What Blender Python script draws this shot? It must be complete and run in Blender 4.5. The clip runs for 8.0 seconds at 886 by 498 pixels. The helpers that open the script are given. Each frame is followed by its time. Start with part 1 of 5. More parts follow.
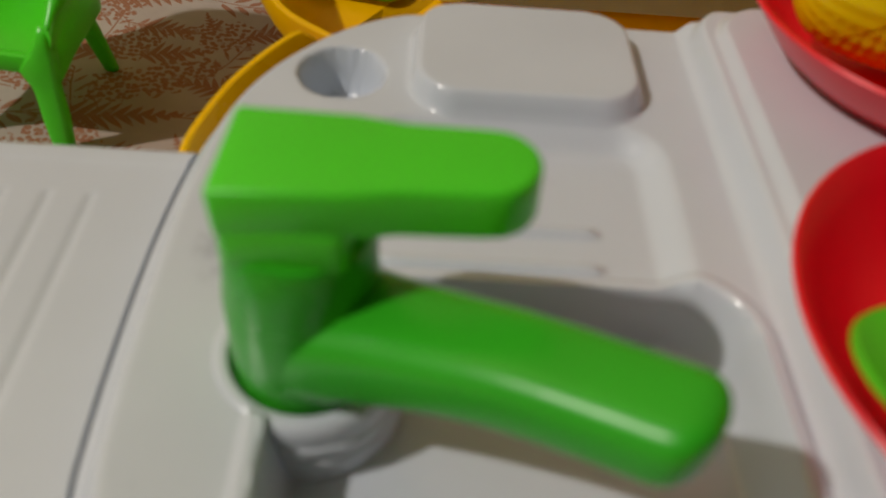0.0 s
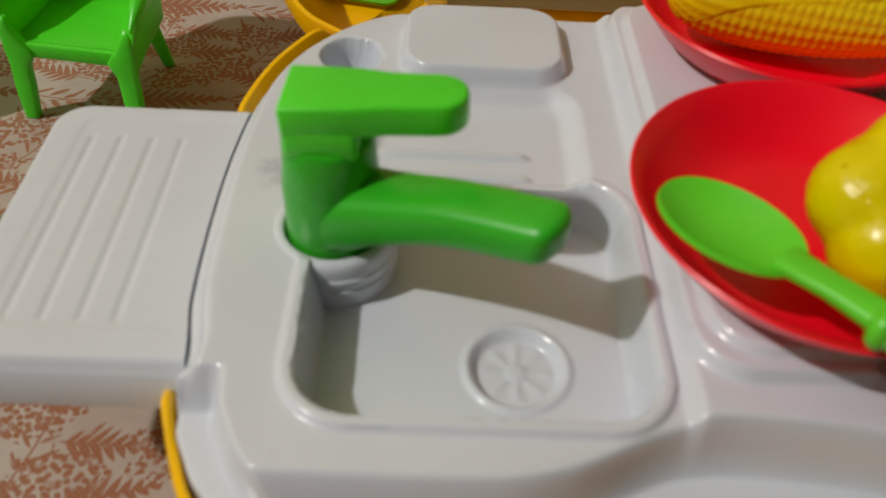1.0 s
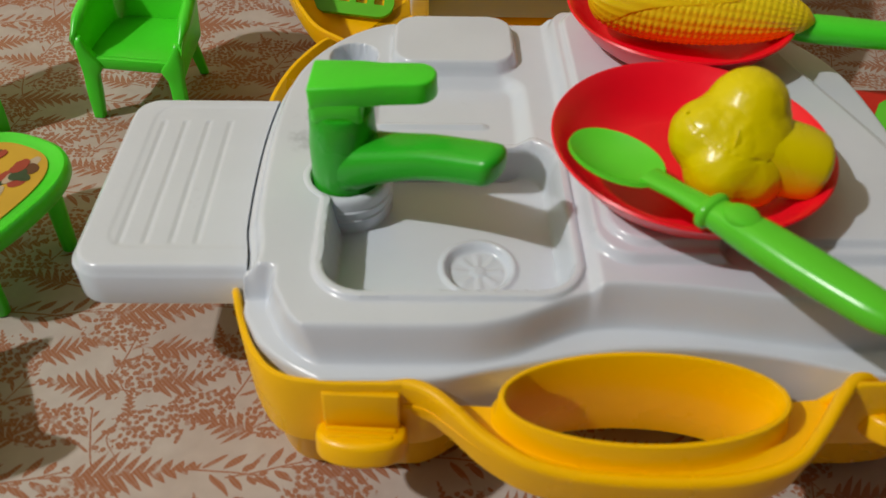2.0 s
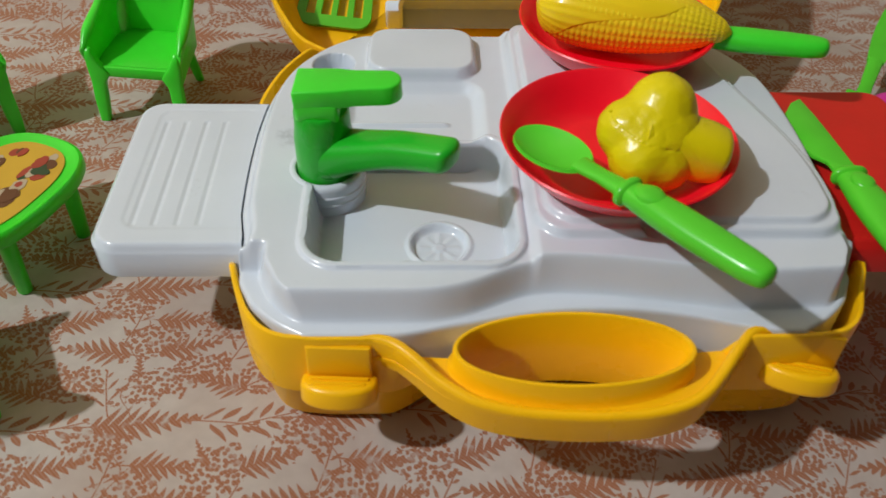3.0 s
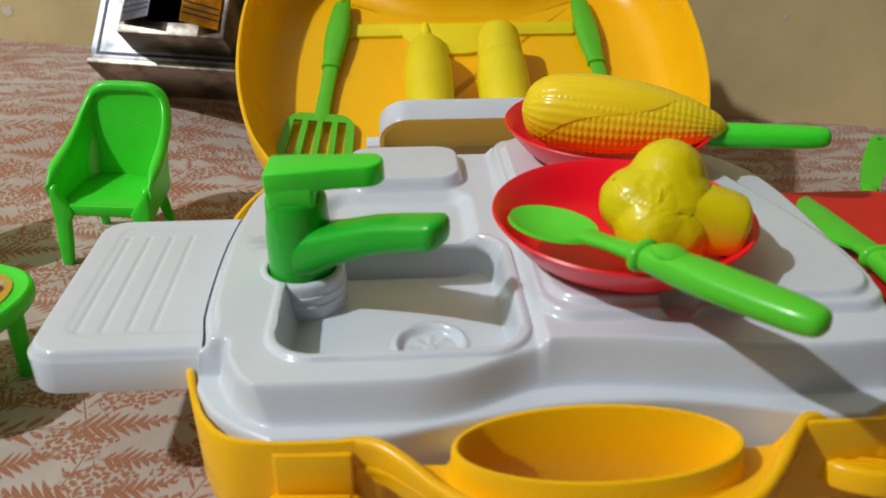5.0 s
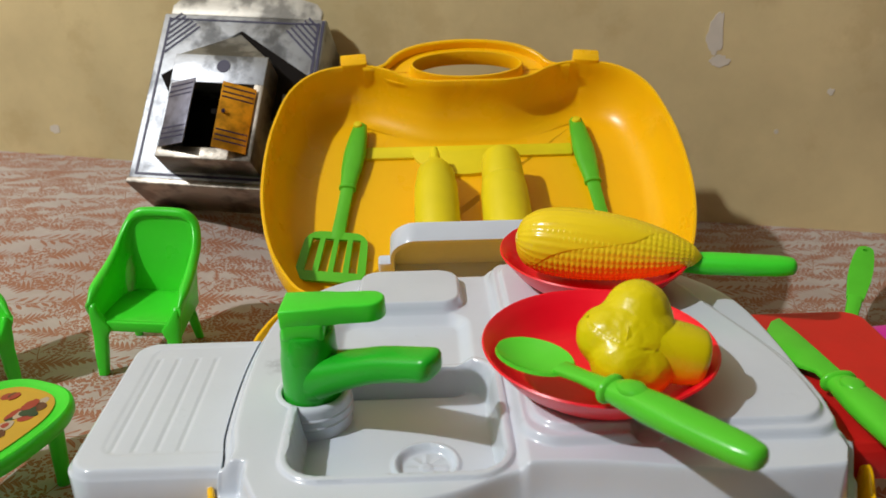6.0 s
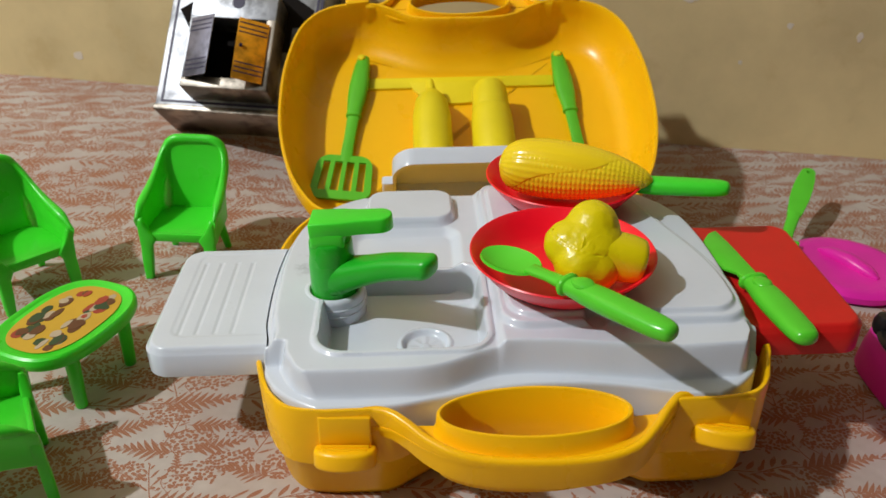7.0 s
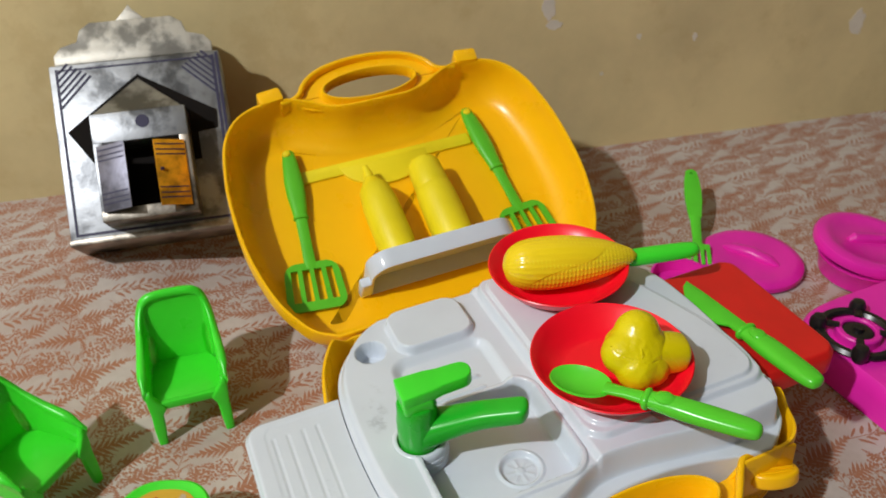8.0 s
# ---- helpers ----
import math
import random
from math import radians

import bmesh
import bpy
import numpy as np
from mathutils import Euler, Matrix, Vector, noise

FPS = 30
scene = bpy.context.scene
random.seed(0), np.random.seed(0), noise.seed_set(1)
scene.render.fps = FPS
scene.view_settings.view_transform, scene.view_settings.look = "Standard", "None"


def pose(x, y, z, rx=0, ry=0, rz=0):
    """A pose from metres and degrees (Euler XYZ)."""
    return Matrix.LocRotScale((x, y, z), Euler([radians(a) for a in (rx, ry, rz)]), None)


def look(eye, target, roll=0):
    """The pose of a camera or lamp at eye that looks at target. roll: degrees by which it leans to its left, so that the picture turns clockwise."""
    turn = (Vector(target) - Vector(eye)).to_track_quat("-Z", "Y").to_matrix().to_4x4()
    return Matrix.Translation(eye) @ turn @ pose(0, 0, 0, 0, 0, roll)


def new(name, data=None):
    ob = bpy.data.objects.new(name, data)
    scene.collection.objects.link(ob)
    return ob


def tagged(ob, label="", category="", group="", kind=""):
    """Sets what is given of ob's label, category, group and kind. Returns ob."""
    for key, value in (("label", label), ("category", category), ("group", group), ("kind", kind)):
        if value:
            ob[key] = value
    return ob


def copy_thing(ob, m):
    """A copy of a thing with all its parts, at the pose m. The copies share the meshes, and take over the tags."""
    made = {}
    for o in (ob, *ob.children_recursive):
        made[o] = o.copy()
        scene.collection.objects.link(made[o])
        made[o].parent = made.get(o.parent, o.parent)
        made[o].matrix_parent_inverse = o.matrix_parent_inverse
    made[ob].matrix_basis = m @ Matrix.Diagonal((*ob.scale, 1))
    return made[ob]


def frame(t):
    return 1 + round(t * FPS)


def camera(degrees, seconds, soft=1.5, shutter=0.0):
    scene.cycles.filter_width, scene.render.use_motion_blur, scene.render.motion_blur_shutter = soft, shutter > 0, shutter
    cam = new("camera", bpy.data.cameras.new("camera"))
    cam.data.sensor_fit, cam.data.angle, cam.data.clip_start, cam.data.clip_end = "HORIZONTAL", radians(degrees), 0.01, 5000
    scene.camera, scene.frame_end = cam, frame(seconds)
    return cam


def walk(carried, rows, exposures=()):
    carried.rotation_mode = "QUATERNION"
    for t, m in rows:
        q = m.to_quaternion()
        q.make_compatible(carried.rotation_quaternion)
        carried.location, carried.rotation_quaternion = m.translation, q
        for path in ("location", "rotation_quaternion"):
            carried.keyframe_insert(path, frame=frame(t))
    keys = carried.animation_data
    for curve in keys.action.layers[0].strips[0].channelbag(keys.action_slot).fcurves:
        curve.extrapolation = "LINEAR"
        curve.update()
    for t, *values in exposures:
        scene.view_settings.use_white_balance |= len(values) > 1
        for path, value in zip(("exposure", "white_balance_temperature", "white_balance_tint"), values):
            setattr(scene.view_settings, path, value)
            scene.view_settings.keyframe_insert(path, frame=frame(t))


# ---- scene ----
cam = camera(56.60, 8.0, soft=1.5, shutter=0.2)
cam.data.dof.use_dof, cam.data.dof.focus_distance, cam.data.dof.aperture_fstop = True, 0.45, 14.0
PATH = [
    (0.0, (-0.08356, -0.10497, 0.19045), (-0.05019, 0.24277, -0.16727), 8.81),
    (0.5, (-0.08098, -0.13338, 0.20746), (-0.05377, 0.21288, -0.15221), 7.73),
    (1, (-0.07790, -0.17937, 0.23022), (-0.05113, 0.17168, -0.12480), 6.90),
    (1.5, (-0.07465, -0.22767, 0.25176), (-0.04879, 0.12666, -0.10007), 5.01),
    (2.8, (-0.07184, -0.29604, 0.30020), (-0.04751, 0.06223, -0.04772), 4.55),
    (3, (-0.06566, -0.30506, 0.30272), (-0.03523, 0.05362, -0.04430), 4.90),
    (3.5, (-0.05982, -0.31743, 0.31150), (-0.01240, 0.04397, -0.03076), 6.06),
    (4, (-0.05232, -0.31345, 0.29850), (0.00439, 0.05650, -0.03305), 5.30),
    (4.2, (-0.05079, -0.31306, 0.28764), (-0.00664, 0.07202, -0.02820), 3.73),
    (4.5, (-0.06119, -0.30426, 0.26573), (-0.01987, 0.10785, -0.01437), 4.03),
    (5, (-0.06380, -0.30313, 0.23890), (-0.02749, 0.13418, -0.00077), 2.64),
    (5.2, (-0.05909, -0.30554, 0.24128), (-0.02624, 0.14010, 0.01693), 2.24),
    (6.3, (-0.05347, -0.35213, 0.28973), (-0.03708, 0.10739, 0.09333), 1.22),
    (6.5, (-0.05593, -0.37380, 0.29711), (-0.04095, 0.07629, 0.07987), 1.10),
    (7, (-0.05874, -0.40553, 0.31639), (-0.03388, 0.03002, 0.07211), 1.97),
    (7.3, (-0.08478, -0.39259, 0.32430), (-0.00017, 0.04049, 0.08917), 4.76),
    (7.5, (-0.12339, -0.37898, 0.33937), (-0.01079, 0.04672, 0.10253), 5.05),
    (8, (-0.20801, -0.33791, 0.44249), (-0.05298, 0.04369, 0.15903), -1.00),
]
walk(cam, [(t, look(eye, target, roll)) for t, eye, target, roll in PATH], [(0.0, -0.58, 7600, 14), (0.5, -0.45, 7500, 14), (1.5, -0.26, 7300, 13), (3.0, -0.04, 6550, 10), (3.5, 0.02, 6520, 10), (4.5, -0.06, 6500, 10), (5.0, 0.0, 6550, 10), (6.5, 0.06, 6650, 11), (8.0, 0.08, 6600, 10)])

# ---- light ----
world = bpy.data.worlds.new("world")
scene.world = world
world.use_nodes = True
world.node_tree.nodes["Background"].inputs[0].default_value = (0.9, 0.85, 0.78, 1)
world.node_tree.nodes["Background"].inputs[1].default_value = 0.006
scene.view_settings.exposure = 0.0

BULB = (-1.82, -0.60, 2.05)
bulb_data = bpy.data.lights.new("bulb_light", "POINT")
bulb_data.energy, bulb_data.shadow_soft_size, bulb_data.color = 203.0, 0.043, (0.96, 0.98, 1.0)
bulb_light = new("bulb_light", bulb_data)
bulb_light.location = BULB


# ---- materials ----
def node_material(name):
    m = bpy.data.materials.new(name)
    m.use_nodes = True
    nt = m.node_tree
    return m, nt, nt.nodes["Principled BSDF"]


def link(nt, a, b):
    nt.links.new(a, b)


def add(nt, kind, **kw):
    n = nt.nodes.new(kind)
    for k, v in kw.items():
        n.inputs[k].default_value = v
    return n


def math_node(nt, op, a, b=None, c=None):
    n = nt.nodes.new("ShaderNodeMath")
    n.operation = op
    for i, v in enumerate((a, b, c)):
        if v is None:
            continue
        if isinstance(v, (int, float)):
            n.inputs[i].default_value = v
        else:
            nt.links.new(v, n.inputs[i])
    return n.outputs[0]


def mix_colour(nt, fac, a, b):
    n = nt.nodes.new("ShaderNodeMix")
    n.data_type = "RGBA"
    for sock, v in ((n.inputs["Factor"], fac), (n.inputs["A"], a), (n.inputs["B"], b)):
        if isinstance(v, (int, float)):
            sock.default_value = v
        elif isinstance(v, tuple):
            sock.default_value = (*v, 1) if len(v) == 3 else v
        else:
            nt.links.new(v, sock)
    return n.outputs["Result"]


def ramp(nt, fac, a, b):
    n = nt.nodes.new("ShaderNodeMapRange")
    n.interpolation_type = "SMOOTHSTEP"
    n.inputs["From Min"].default_value, n.inputs["From Max"].default_value = a, b
    nt.links.new(fac, n.inputs["Value"])
    return n.outputs["Result"]


def plastic(name, colour, rough=0.28, var=0.1, bump=0.04, sub=0.0, dirt=0.12, smudge=0.15):
    """Moulded toy plastic: soft mottling, fine scratches in the gloss, slight dirt."""
    m, nt, b = node_material(name)
    co = nt.nodes.new("ShaderNodeTexCoord").outputs["Object"]
    big = add(nt, "ShaderNodeTexNoise", Scale=22.0, Detail=4.0)
    fine = add(nt, "ShaderNodeTexNoise", Scale=420.0, Detail=3.0)
    link(nt, co, big.inputs["Vector"]), link(nt, co, fine.inputs["Vector"])
    dark = tuple(c * (1 - var * 1.6) for c in colour)
    light = tuple(min(1, c * (1 + var)) for c in colour)
    col = mix_colour(nt, ramp(nt, big.outputs["Fac"], 0.3, 0.7), dark, light)
    spots = ramp(nt, fine.outputs["Fac"], 0.66, 0.8)
    col = mix_colour(nt, math_node(nt, "MULTIPLY", spots, dirt), col, tuple(c * 0.55 for c in colour))
    mid = add(nt, "ShaderNodeTexNoise", Scale=48.0, Detail=6.0, Roughness=0.7)
    link(nt, co, mid.inputs["Vector"])
    col = mix_colour(nt, math_node(nt, "MULTIPLY", ramp(nt, mid.outputs["Fac"], 0.64, 0.78), smudge), col, tuple(c * 0.6 for c in colour))
    link(nt, col, b.inputs["Base Color"])
    r = math_node(nt, "MULTIPLY_ADD", big.outputs["Fac"], 0.22, rough - 0.1)
    link(nt, r, b.inputs["Roughness"])
    bp = add(nt, "ShaderNodeBump", Strength=bump, Distance=0.001)
    link(nt, fine.outputs["Fac"], bp.inputs["Height"])
    link(nt, bp.outputs["Normal"], b.inputs["Normal"])
    b.inputs["IOR"].default_value = 1.48
    if sub:
        b.inputs["Subsurface Weight"].default_value = sub
        b.inputs["Subsurface Scale"].default_value = 1.0
        b.inputs["Subsurface Radius"].default_value = (0.009, 0.009, 0.009)
    return m


M_WHITE = plastic("white_plastic", (0.615, 0.68, 0.765), 0.16, 0.02, 0.03, 0.0, 0.1, 0.3)
M_YELLOW = plastic("yellow_plastic", (1.0, 0.53, 0.004), 0.28, 0.015, 0.03, 0.15, 0.05, 0.06)
M_PALE = plastic("pale_yellow_plastic", (0.84, 0.70, 0.014), 0.38, 0.05, 0.04)
M_GREEN = plastic("green_plastic", (0.045, 0.72, 0.03), 0.3, 0.05, 0.04, 0.3)
M_TAP = plastic("tap_green_plastic", (0.012, 0.43, 0.02), 0.28, 0.06, 0.05)
M_LEAFY = plastic("leaf_green_plastic", (0.10, 0.52, 0.025), 0.32, 0.05, 0.04)
M_LIME = plastic("lime_green_plastic", (0.09, 0.62, 0.03), 0.24, 0.05, 0.04)
M_RED = plastic("red_plastic", (0.94, 0.005, 0.022), 0.3, 0.04, 0.03)
M_BOARD = plastic("red_board_plastic", (0.64, 0.014, 0.012), 0.36, 0.06, 0.05)
M_PINK = plastic("pink_plastic", (0.80, 0.02, 0.42), 0.32, 0.06, 0.04)
M_BLACK = plastic("black_plastic", (0.012, 0.011, 0.012), 0.3, 0.1, 0.04)
M_CORN = plastic("corn_yellow_plastic", (0.92, 0.71, 0.02), 0.22, 0.04, 0.04, 0.0, 0.03, 0.05)
M_HUSK = plastic("husk_yellow_plastic", (0.90, 0.66, 0.015), 0.18, 0.04, 0.04, 0.0, 0.03, 0.05)
M_CAULI = plastic("lemon_yellow_plastic", (0.74, 0.62, 0.004), 0.26, 0.05, 0.05, 0.0, 0.03, 0.05)


TILE = (0.088, 0.079, 1.0)


class Print:
    """One motif of the cloth's repeat: local axes along and across its stem, wrapped at the repeat."""

    def __init__(self, nt, vec, x, y, turn):
        off = nt.nodes.new("ShaderNodeVectorMath")
        off.operation = "SUBTRACT"
        link(nt, vec, off.inputs[0])
        off.inputs[1].default_value = (x, y, 0)
        wrap = nt.nodes.new("ShaderNodeVectorMath")
        wrap.operation = "WRAP"
        link(nt, off.outputs[0], wrap.inputs[0])
        wrap.inputs[1].default_value = tuple(0.5 * k for k in TILE)
        wrap.inputs[2].default_value = tuple(-0.5 * k for k in TILE)
        rot = nt.nodes.new("ShaderNodeVectorRotate")
        rot.rotation_type = "Z_AXIS"
        rot.inputs["Angle"].default_value = -radians(turn)
        link(nt, wrap.outputs[0], rot.inputs["Vector"])
        xyz = nt.nodes.new("ShaderNodeSeparateXYZ")
        link(nt, rot.outputs[0], xyz.inputs[0])
        self.nt, self.u, self.v = nt, xyz.outputs[0], xyz.outputs[1]


def leafy(nt, vec, x, y, turn, length, width, pairs, fat, slant, pointed, bend):
    """A stem with slanting leaflets on both sides that shorten towards its tip."""
    p = Print(nt, vec, x, y, turn)
    cross = math_node(nt, "SUBTRACT", p.v, math_node(nt, "MULTIPLY", math_node(nt, "MULTIPLY", p.u, p.u), bend))
    ay = math_node(nt, "ABSOLUTE", cross)
    root = math_node(nt, "SUBTRACT", math_node(nt, "ADD", p.u, length / 2), math_node(nt, "MULTIPLY", ay, slant))
    f = math_node(nt, "DIVIDE", root, length)
    # leaflets of the two sides stand a little staggered
    stagger = math_node(nt, "MULTIPLY", math_node(nt, "GREATER_THAN", cross, 0.0), 0.35)
    wave = math_node(nt, "ABSOLUTE", math_node(nt, "SUBTRACT", math_node(nt, "FRACT", math_node(nt, "MULTIPLY_ADD", f, pairs, stagger)), 0.5))
    env = math_node(nt, "MINIMUM", math_node(nt, "MULTIPLY_ADD", f, -width, width * 1.12), math_node(nt, "MULTIPLY_ADD", f, width * 4.0, width * 0.45))
    h = math_node(nt, "DIVIDE", ay, math_node(nt, "MAXIMUM", env, 0.0002))
    if pointed:
        thick = math_node(nt, "MULTIPLY", math_node(nt, "SUBTRACT", 1.0, math_node(nt, "MULTIPLY", h, h)), fat)
    else:
        thick = math_node(nt, "MULTIPLY", math_node(nt, "MULTIPLY", math_node(nt, "SUBTRACT", h, 0.12), math_node(nt, "SUBTRACT", 1.0, h)), fat * 5.0)
    blade_mask = math_node(nt, "LESS_THAN", wave, thick)
    inside = math_node(nt, "LESS_THAN", math_node(nt, "ABSOLUTE", math_node(nt, "SUBTRACT", f, 0.5)), 0.5)
    stem = math_node(nt, "MULTIPLY", math_node(nt, "LESS_THAN", ay, 0.00035), math_node(nt, "LESS_THAN", math_node(nt, "ABSOLUTE", math_node(nt, "ADD", p.u, length * 0.12)), length * 0.62))
    return math_node(nt, "MAXIMUM", math_node(nt, "MULTIPLY", blade_mask, inside), stem)


def cloud(nt, vec, x, y, turn, rx, ry, rough):
    """Where a head of dotted blossom lies: 1 inside an uneven oval."""
    p = Print(nt, vec, x, y, turn)
    a, b = math_node(nt, "DIVIDE", p.u, rx), math_node(nt, "DIVIDE", p.v, ry)
    d = math_node(nt, "ADD", math_node(nt, "MULTIPLY", a, a), math_node(nt, "MULTIPLY", b, b))
    return math_node(nt, "LESS_THAN", math_node(nt, "ADD", d, rough), 1.0)


def cloth_material():
    """Cream printed cotton with rust-brown ferns, leafy sprigs and dotted blossom in one repeat."""
    m, nt, b = node_material("printed_cotton")
    co = nt.nodes.new("ShaderNodeTexCoord").outputs["Object"]
    warp = add(nt, "ShaderNodeTexNoise", Scale=24.0, Detail=2.0)
    link(nt, co, warp.inputs["Vector"])
    wv = add(nt, "ShaderNodeVectorMath")
    wv.operation = "SCALE"
    link(nt, warp.outputs["Color"], wv.inputs[0])
    wv.inputs["Scale"].default_value = 0.005
    ws = add(nt, "ShaderNodeVectorMath")
    ws.operation = "ADD"
    link(nt, co, ws.inputs[0]), link(nt, wv.outputs[0], ws.inputs[1])
    turned = nt.nodes.new("ShaderNodeVectorRotate")
    turned.rotation_type = "Z_AXIS"
    turned.inputs["Angle"].default_value = radians(-4)
    link(nt, ws.outputs[0], turned.inputs["Vector"])
    flat = nt.nodes.new("ShaderNodeVectorMath")
    flat.operation = "MULTIPLY"
    link(nt, turned.outputs[0], flat.inputs[0])
    flat.inputs[1].default_value = (1, 1, 0)
    vec = flat.outputs[0]
    # x, y, turn, length, half width, pairs, fatness, slant, pointed, bend
    motifs = [
        (0.004, -0.010, 4, 0.047, 0.0115, 10, 0.44, 0.75, True, 2.0),
        (-0.031, -0.030, 16, 0.027, 0.0090, 7, 0.44, 0.70, True, -3.0),
        (0.013, -0.032, -4, 0.026, 0.0088, 7, 0.44, 0.70, True, 3.0),
        (0.033, 0.010, 160, 0.026, 0.0085, 7, 0.44, 0.70, True, -3.0),
        (-0.025, 0.031, 172, 0.034, 0.0092, 8, 0.44, 0.75, True, 2.0),
        (0.018, 0.031, 10, 0.028, 0.0088, 7, 0.44, 0.70, True, 3.0),
        (-0.033, -0.010, 10, 0.025, 0.0105, 3.4, 0.28, 0.95, False, 0.0),
        (0.039, -0.011, -8, 0.025, 0.0105, 3.4, 0.28, 0.95, False, 0.0),
        (-0.008, -0.031, 75, 0.022, 0.0085, 3.2, 0.14, 0.95, False, 4.0),
        (-0.016, 0.009, 100, 0.021, 0.0085, 3.2, 0.16, 0.95, False, -5.0),
        (0.040, 0.030, 62, 0.023, 0.0085, 3.2, 0.15, 0.95, False, 4.0),
        (-0.037, 0.012, 30, 0.018, 0.0075, 3.4, 0.25, 0.95, False, 0.0),
        (0.028, -0.025, 110, 0.013, 0.0030, 6, 0.42, 0.5, True, 0.0),
        (-0.004, 0.022, 95, 0.014, 0.0032, 6, 0.42, 0.5, True, 0.0),
    ]
    mask = None
    for row in motifs:
        k = leafy(nt, vec, *row)
        mask = k if mask is None else math_node(nt, "MAXIMUM", mask, k)
    edge = add(nt, "ShaderNodeTexNoise", Scale=130.0, Detail=2.0)
    link(nt, vec, edge.inputs["Vector"])
    rough = math_node(nt, "MULTIPLY_ADD", edge.outputs["Fac"], 3.6, -1.8)
    heads = None
    for row in ((0.034, -0.034, 10, 0.015, 0.0105), (-0.032, 0.013, -15, 0.016, 0.0100), (0.008, 0.011, 20, 0.019, 0.0100), (-0.014, -0.020, 0, 0.015, 0.0095), (0.000, 0.036, 25, 0.015, 0.0100), (0.024, 0.020, 5, 0.013, 0.0075)):
        k = cloud(nt, vec, *row, rough)
        heads = k if heads is None else math_node(nt, "MAXIMUM", heads, k)
    dots = add(nt, "ShaderNodeTexVoronoi", Scale=430.0, Randomness=0.85)
    dots.voronoi_dimensions = "2D"
    link(nt, vec, dots.inputs["Vector"])
    heads = math_node(nt, "MULTIPLY", heads, math_node(nt, "LESS_THAN", dots.outputs["Distance"], 0.45))
    mask = math_node(nt, "MAXIMUM", mask, heads)
    # one thin winding vine in each repeat
    p = Print(nt, vec, -0.006, 0.0, 90)
    curl = math_node(nt, "MULTIPLY", math_node(nt, "SINE", math_node(nt, "MULTIPLY", p.u, 2 * math.pi / TILE[1] * 3)), 0.0032)
    mask = math_node(nt, "MAXIMUM", mask, math_node(nt, "LESS_THAN", math_node(nt, "ABSOLUTE", math_node(nt, "SUBTRACT", p.v, curl)), 0.0003))
    worn = add(nt, "ShaderNodeTexNoise", Scale=160.0, Detail=3.0)
    link(nt, co, worn.inputs["Vector"])
    mask = math_node(nt, "MULTIPLY", mask, ramp(nt, worn.outputs["Fac"], 0.22, 0.45))
    twill = nt.nodes.new("ShaderNodeTexWave")
    twill.bands_direction = "DIAGONAL"
    twill.inputs["Scale"].default_value = 330.0
    link(nt, co, twill.inputs["Vector"])
    mask = math_node(nt, "MULTIPLY", mask, math_node(nt, "MULTIPLY_ADD", twill.outputs["Fac"], 0.22, 0.78))
    hue = add(nt, "ShaderNodeTexNoise", Scale=9.0, Detail=2.0)
    link(nt, co, hue.inputs["Vector"])
    brown = mix_colour(nt, hue.outputs["Fac"], (0.29, 0.092, 0.034), (0.34, 0.125, 0.048))
    cream = mix_colour(nt, worn.outputs["Fac"], (0.42, 0.37, 0.335), (0.535, 0.48, 0.44))
    grime = add(nt, "ShaderNodeTexNoise", Scale=14.0, Detail=4.0)
    link(nt, co, grime.inputs["Vector"])
    cream = mix_colour(nt, math_node(nt, "MULTIPLY", ramp(nt, grime.outputs["Fac"], 0.40, 0.66), 0.5), cream, (0.34, 0.24, 0.195))
    link(nt, mix_colour(nt, mask, cream, brown), b.inputs["Base Color"])
    b.inputs["Roughness"].default_value = 0.9
    b.inputs["Sheen Weight"].default_value = 0.15
    weave = nt.nodes.new("ShaderNodeTexWave")
    weave.inputs["Scale"].default_value = 420.0
    link(nt, co, weave.inputs["Vector"])
    bp = add(nt, "ShaderNodeBump", Strength=0.15, Distance=0.0006)
    link(nt, math_node(nt, "ADD", weave.outputs["Fac"], worn.outputs["Fac"]), bp.inputs["Height"])
    link(nt, bp.outputs["Normal"], b.inputs["Normal"])
    return m


def wall_material(name, base):
    """Old distempered plaster: clouded stains, scuffs and pale peeled flecks."""
    m, nt, b = node_material(name)
    co = nt.nodes.new("ShaderNodeTexCoord").outputs["Object"]
    n1 = add(nt, "ShaderNodeTexNoise", Scale=4.0, Detail=6.0, Roughness=0.6)
    n2 = add(nt, "ShaderNodeTexNoise", Scale=14.0, Detail=5.0, Roughness=0.65)
    n3 = add(nt, "ShaderNodeTexNoise", Scale=90.0, Detail=4.0)
    for n in (n1, n2, n3):
        link(nt, co, n.inputs["Vector"])
    col = mix_colour(nt, ramp(nt, n1.outputs["Fac"], 0.3, 0.7), tuple(c * 0.78 for c in base), tuple(min(1, c * 1.1) for c in base))
    col = mix_colour(nt, math_node(nt, "MULTIPLY", ramp(nt, n2.outputs["Fac"], 0.52, 0.66), 0.3), col, (base[0] * 0.7, base[1] * 0.62, base[2] * 0.5))
    col = mix_colour(nt, math_node(nt, "MULTIPLY", ramp(nt, n2.outputs["Fac"], 0.70, 0.72), 0.6), col, (0.66, 0.62, 0.55))
    link(nt, col, b.inputs["Base Color"])
    b.inputs["Roughness"].default_value = 0.85
    bp = add(nt, "ShaderNodeBump", Strength=0.25, Distance=0.002)
    link(nt, math_node(nt, "ADD", n2.outputs["Fac"], math_node(nt, "MULTIPLY", n3.outputs["Fac"], 0.4)), bp.inputs["Height"])
    link(nt, bp.outputs["Normal"], b.inputs["Normal"])
    return m


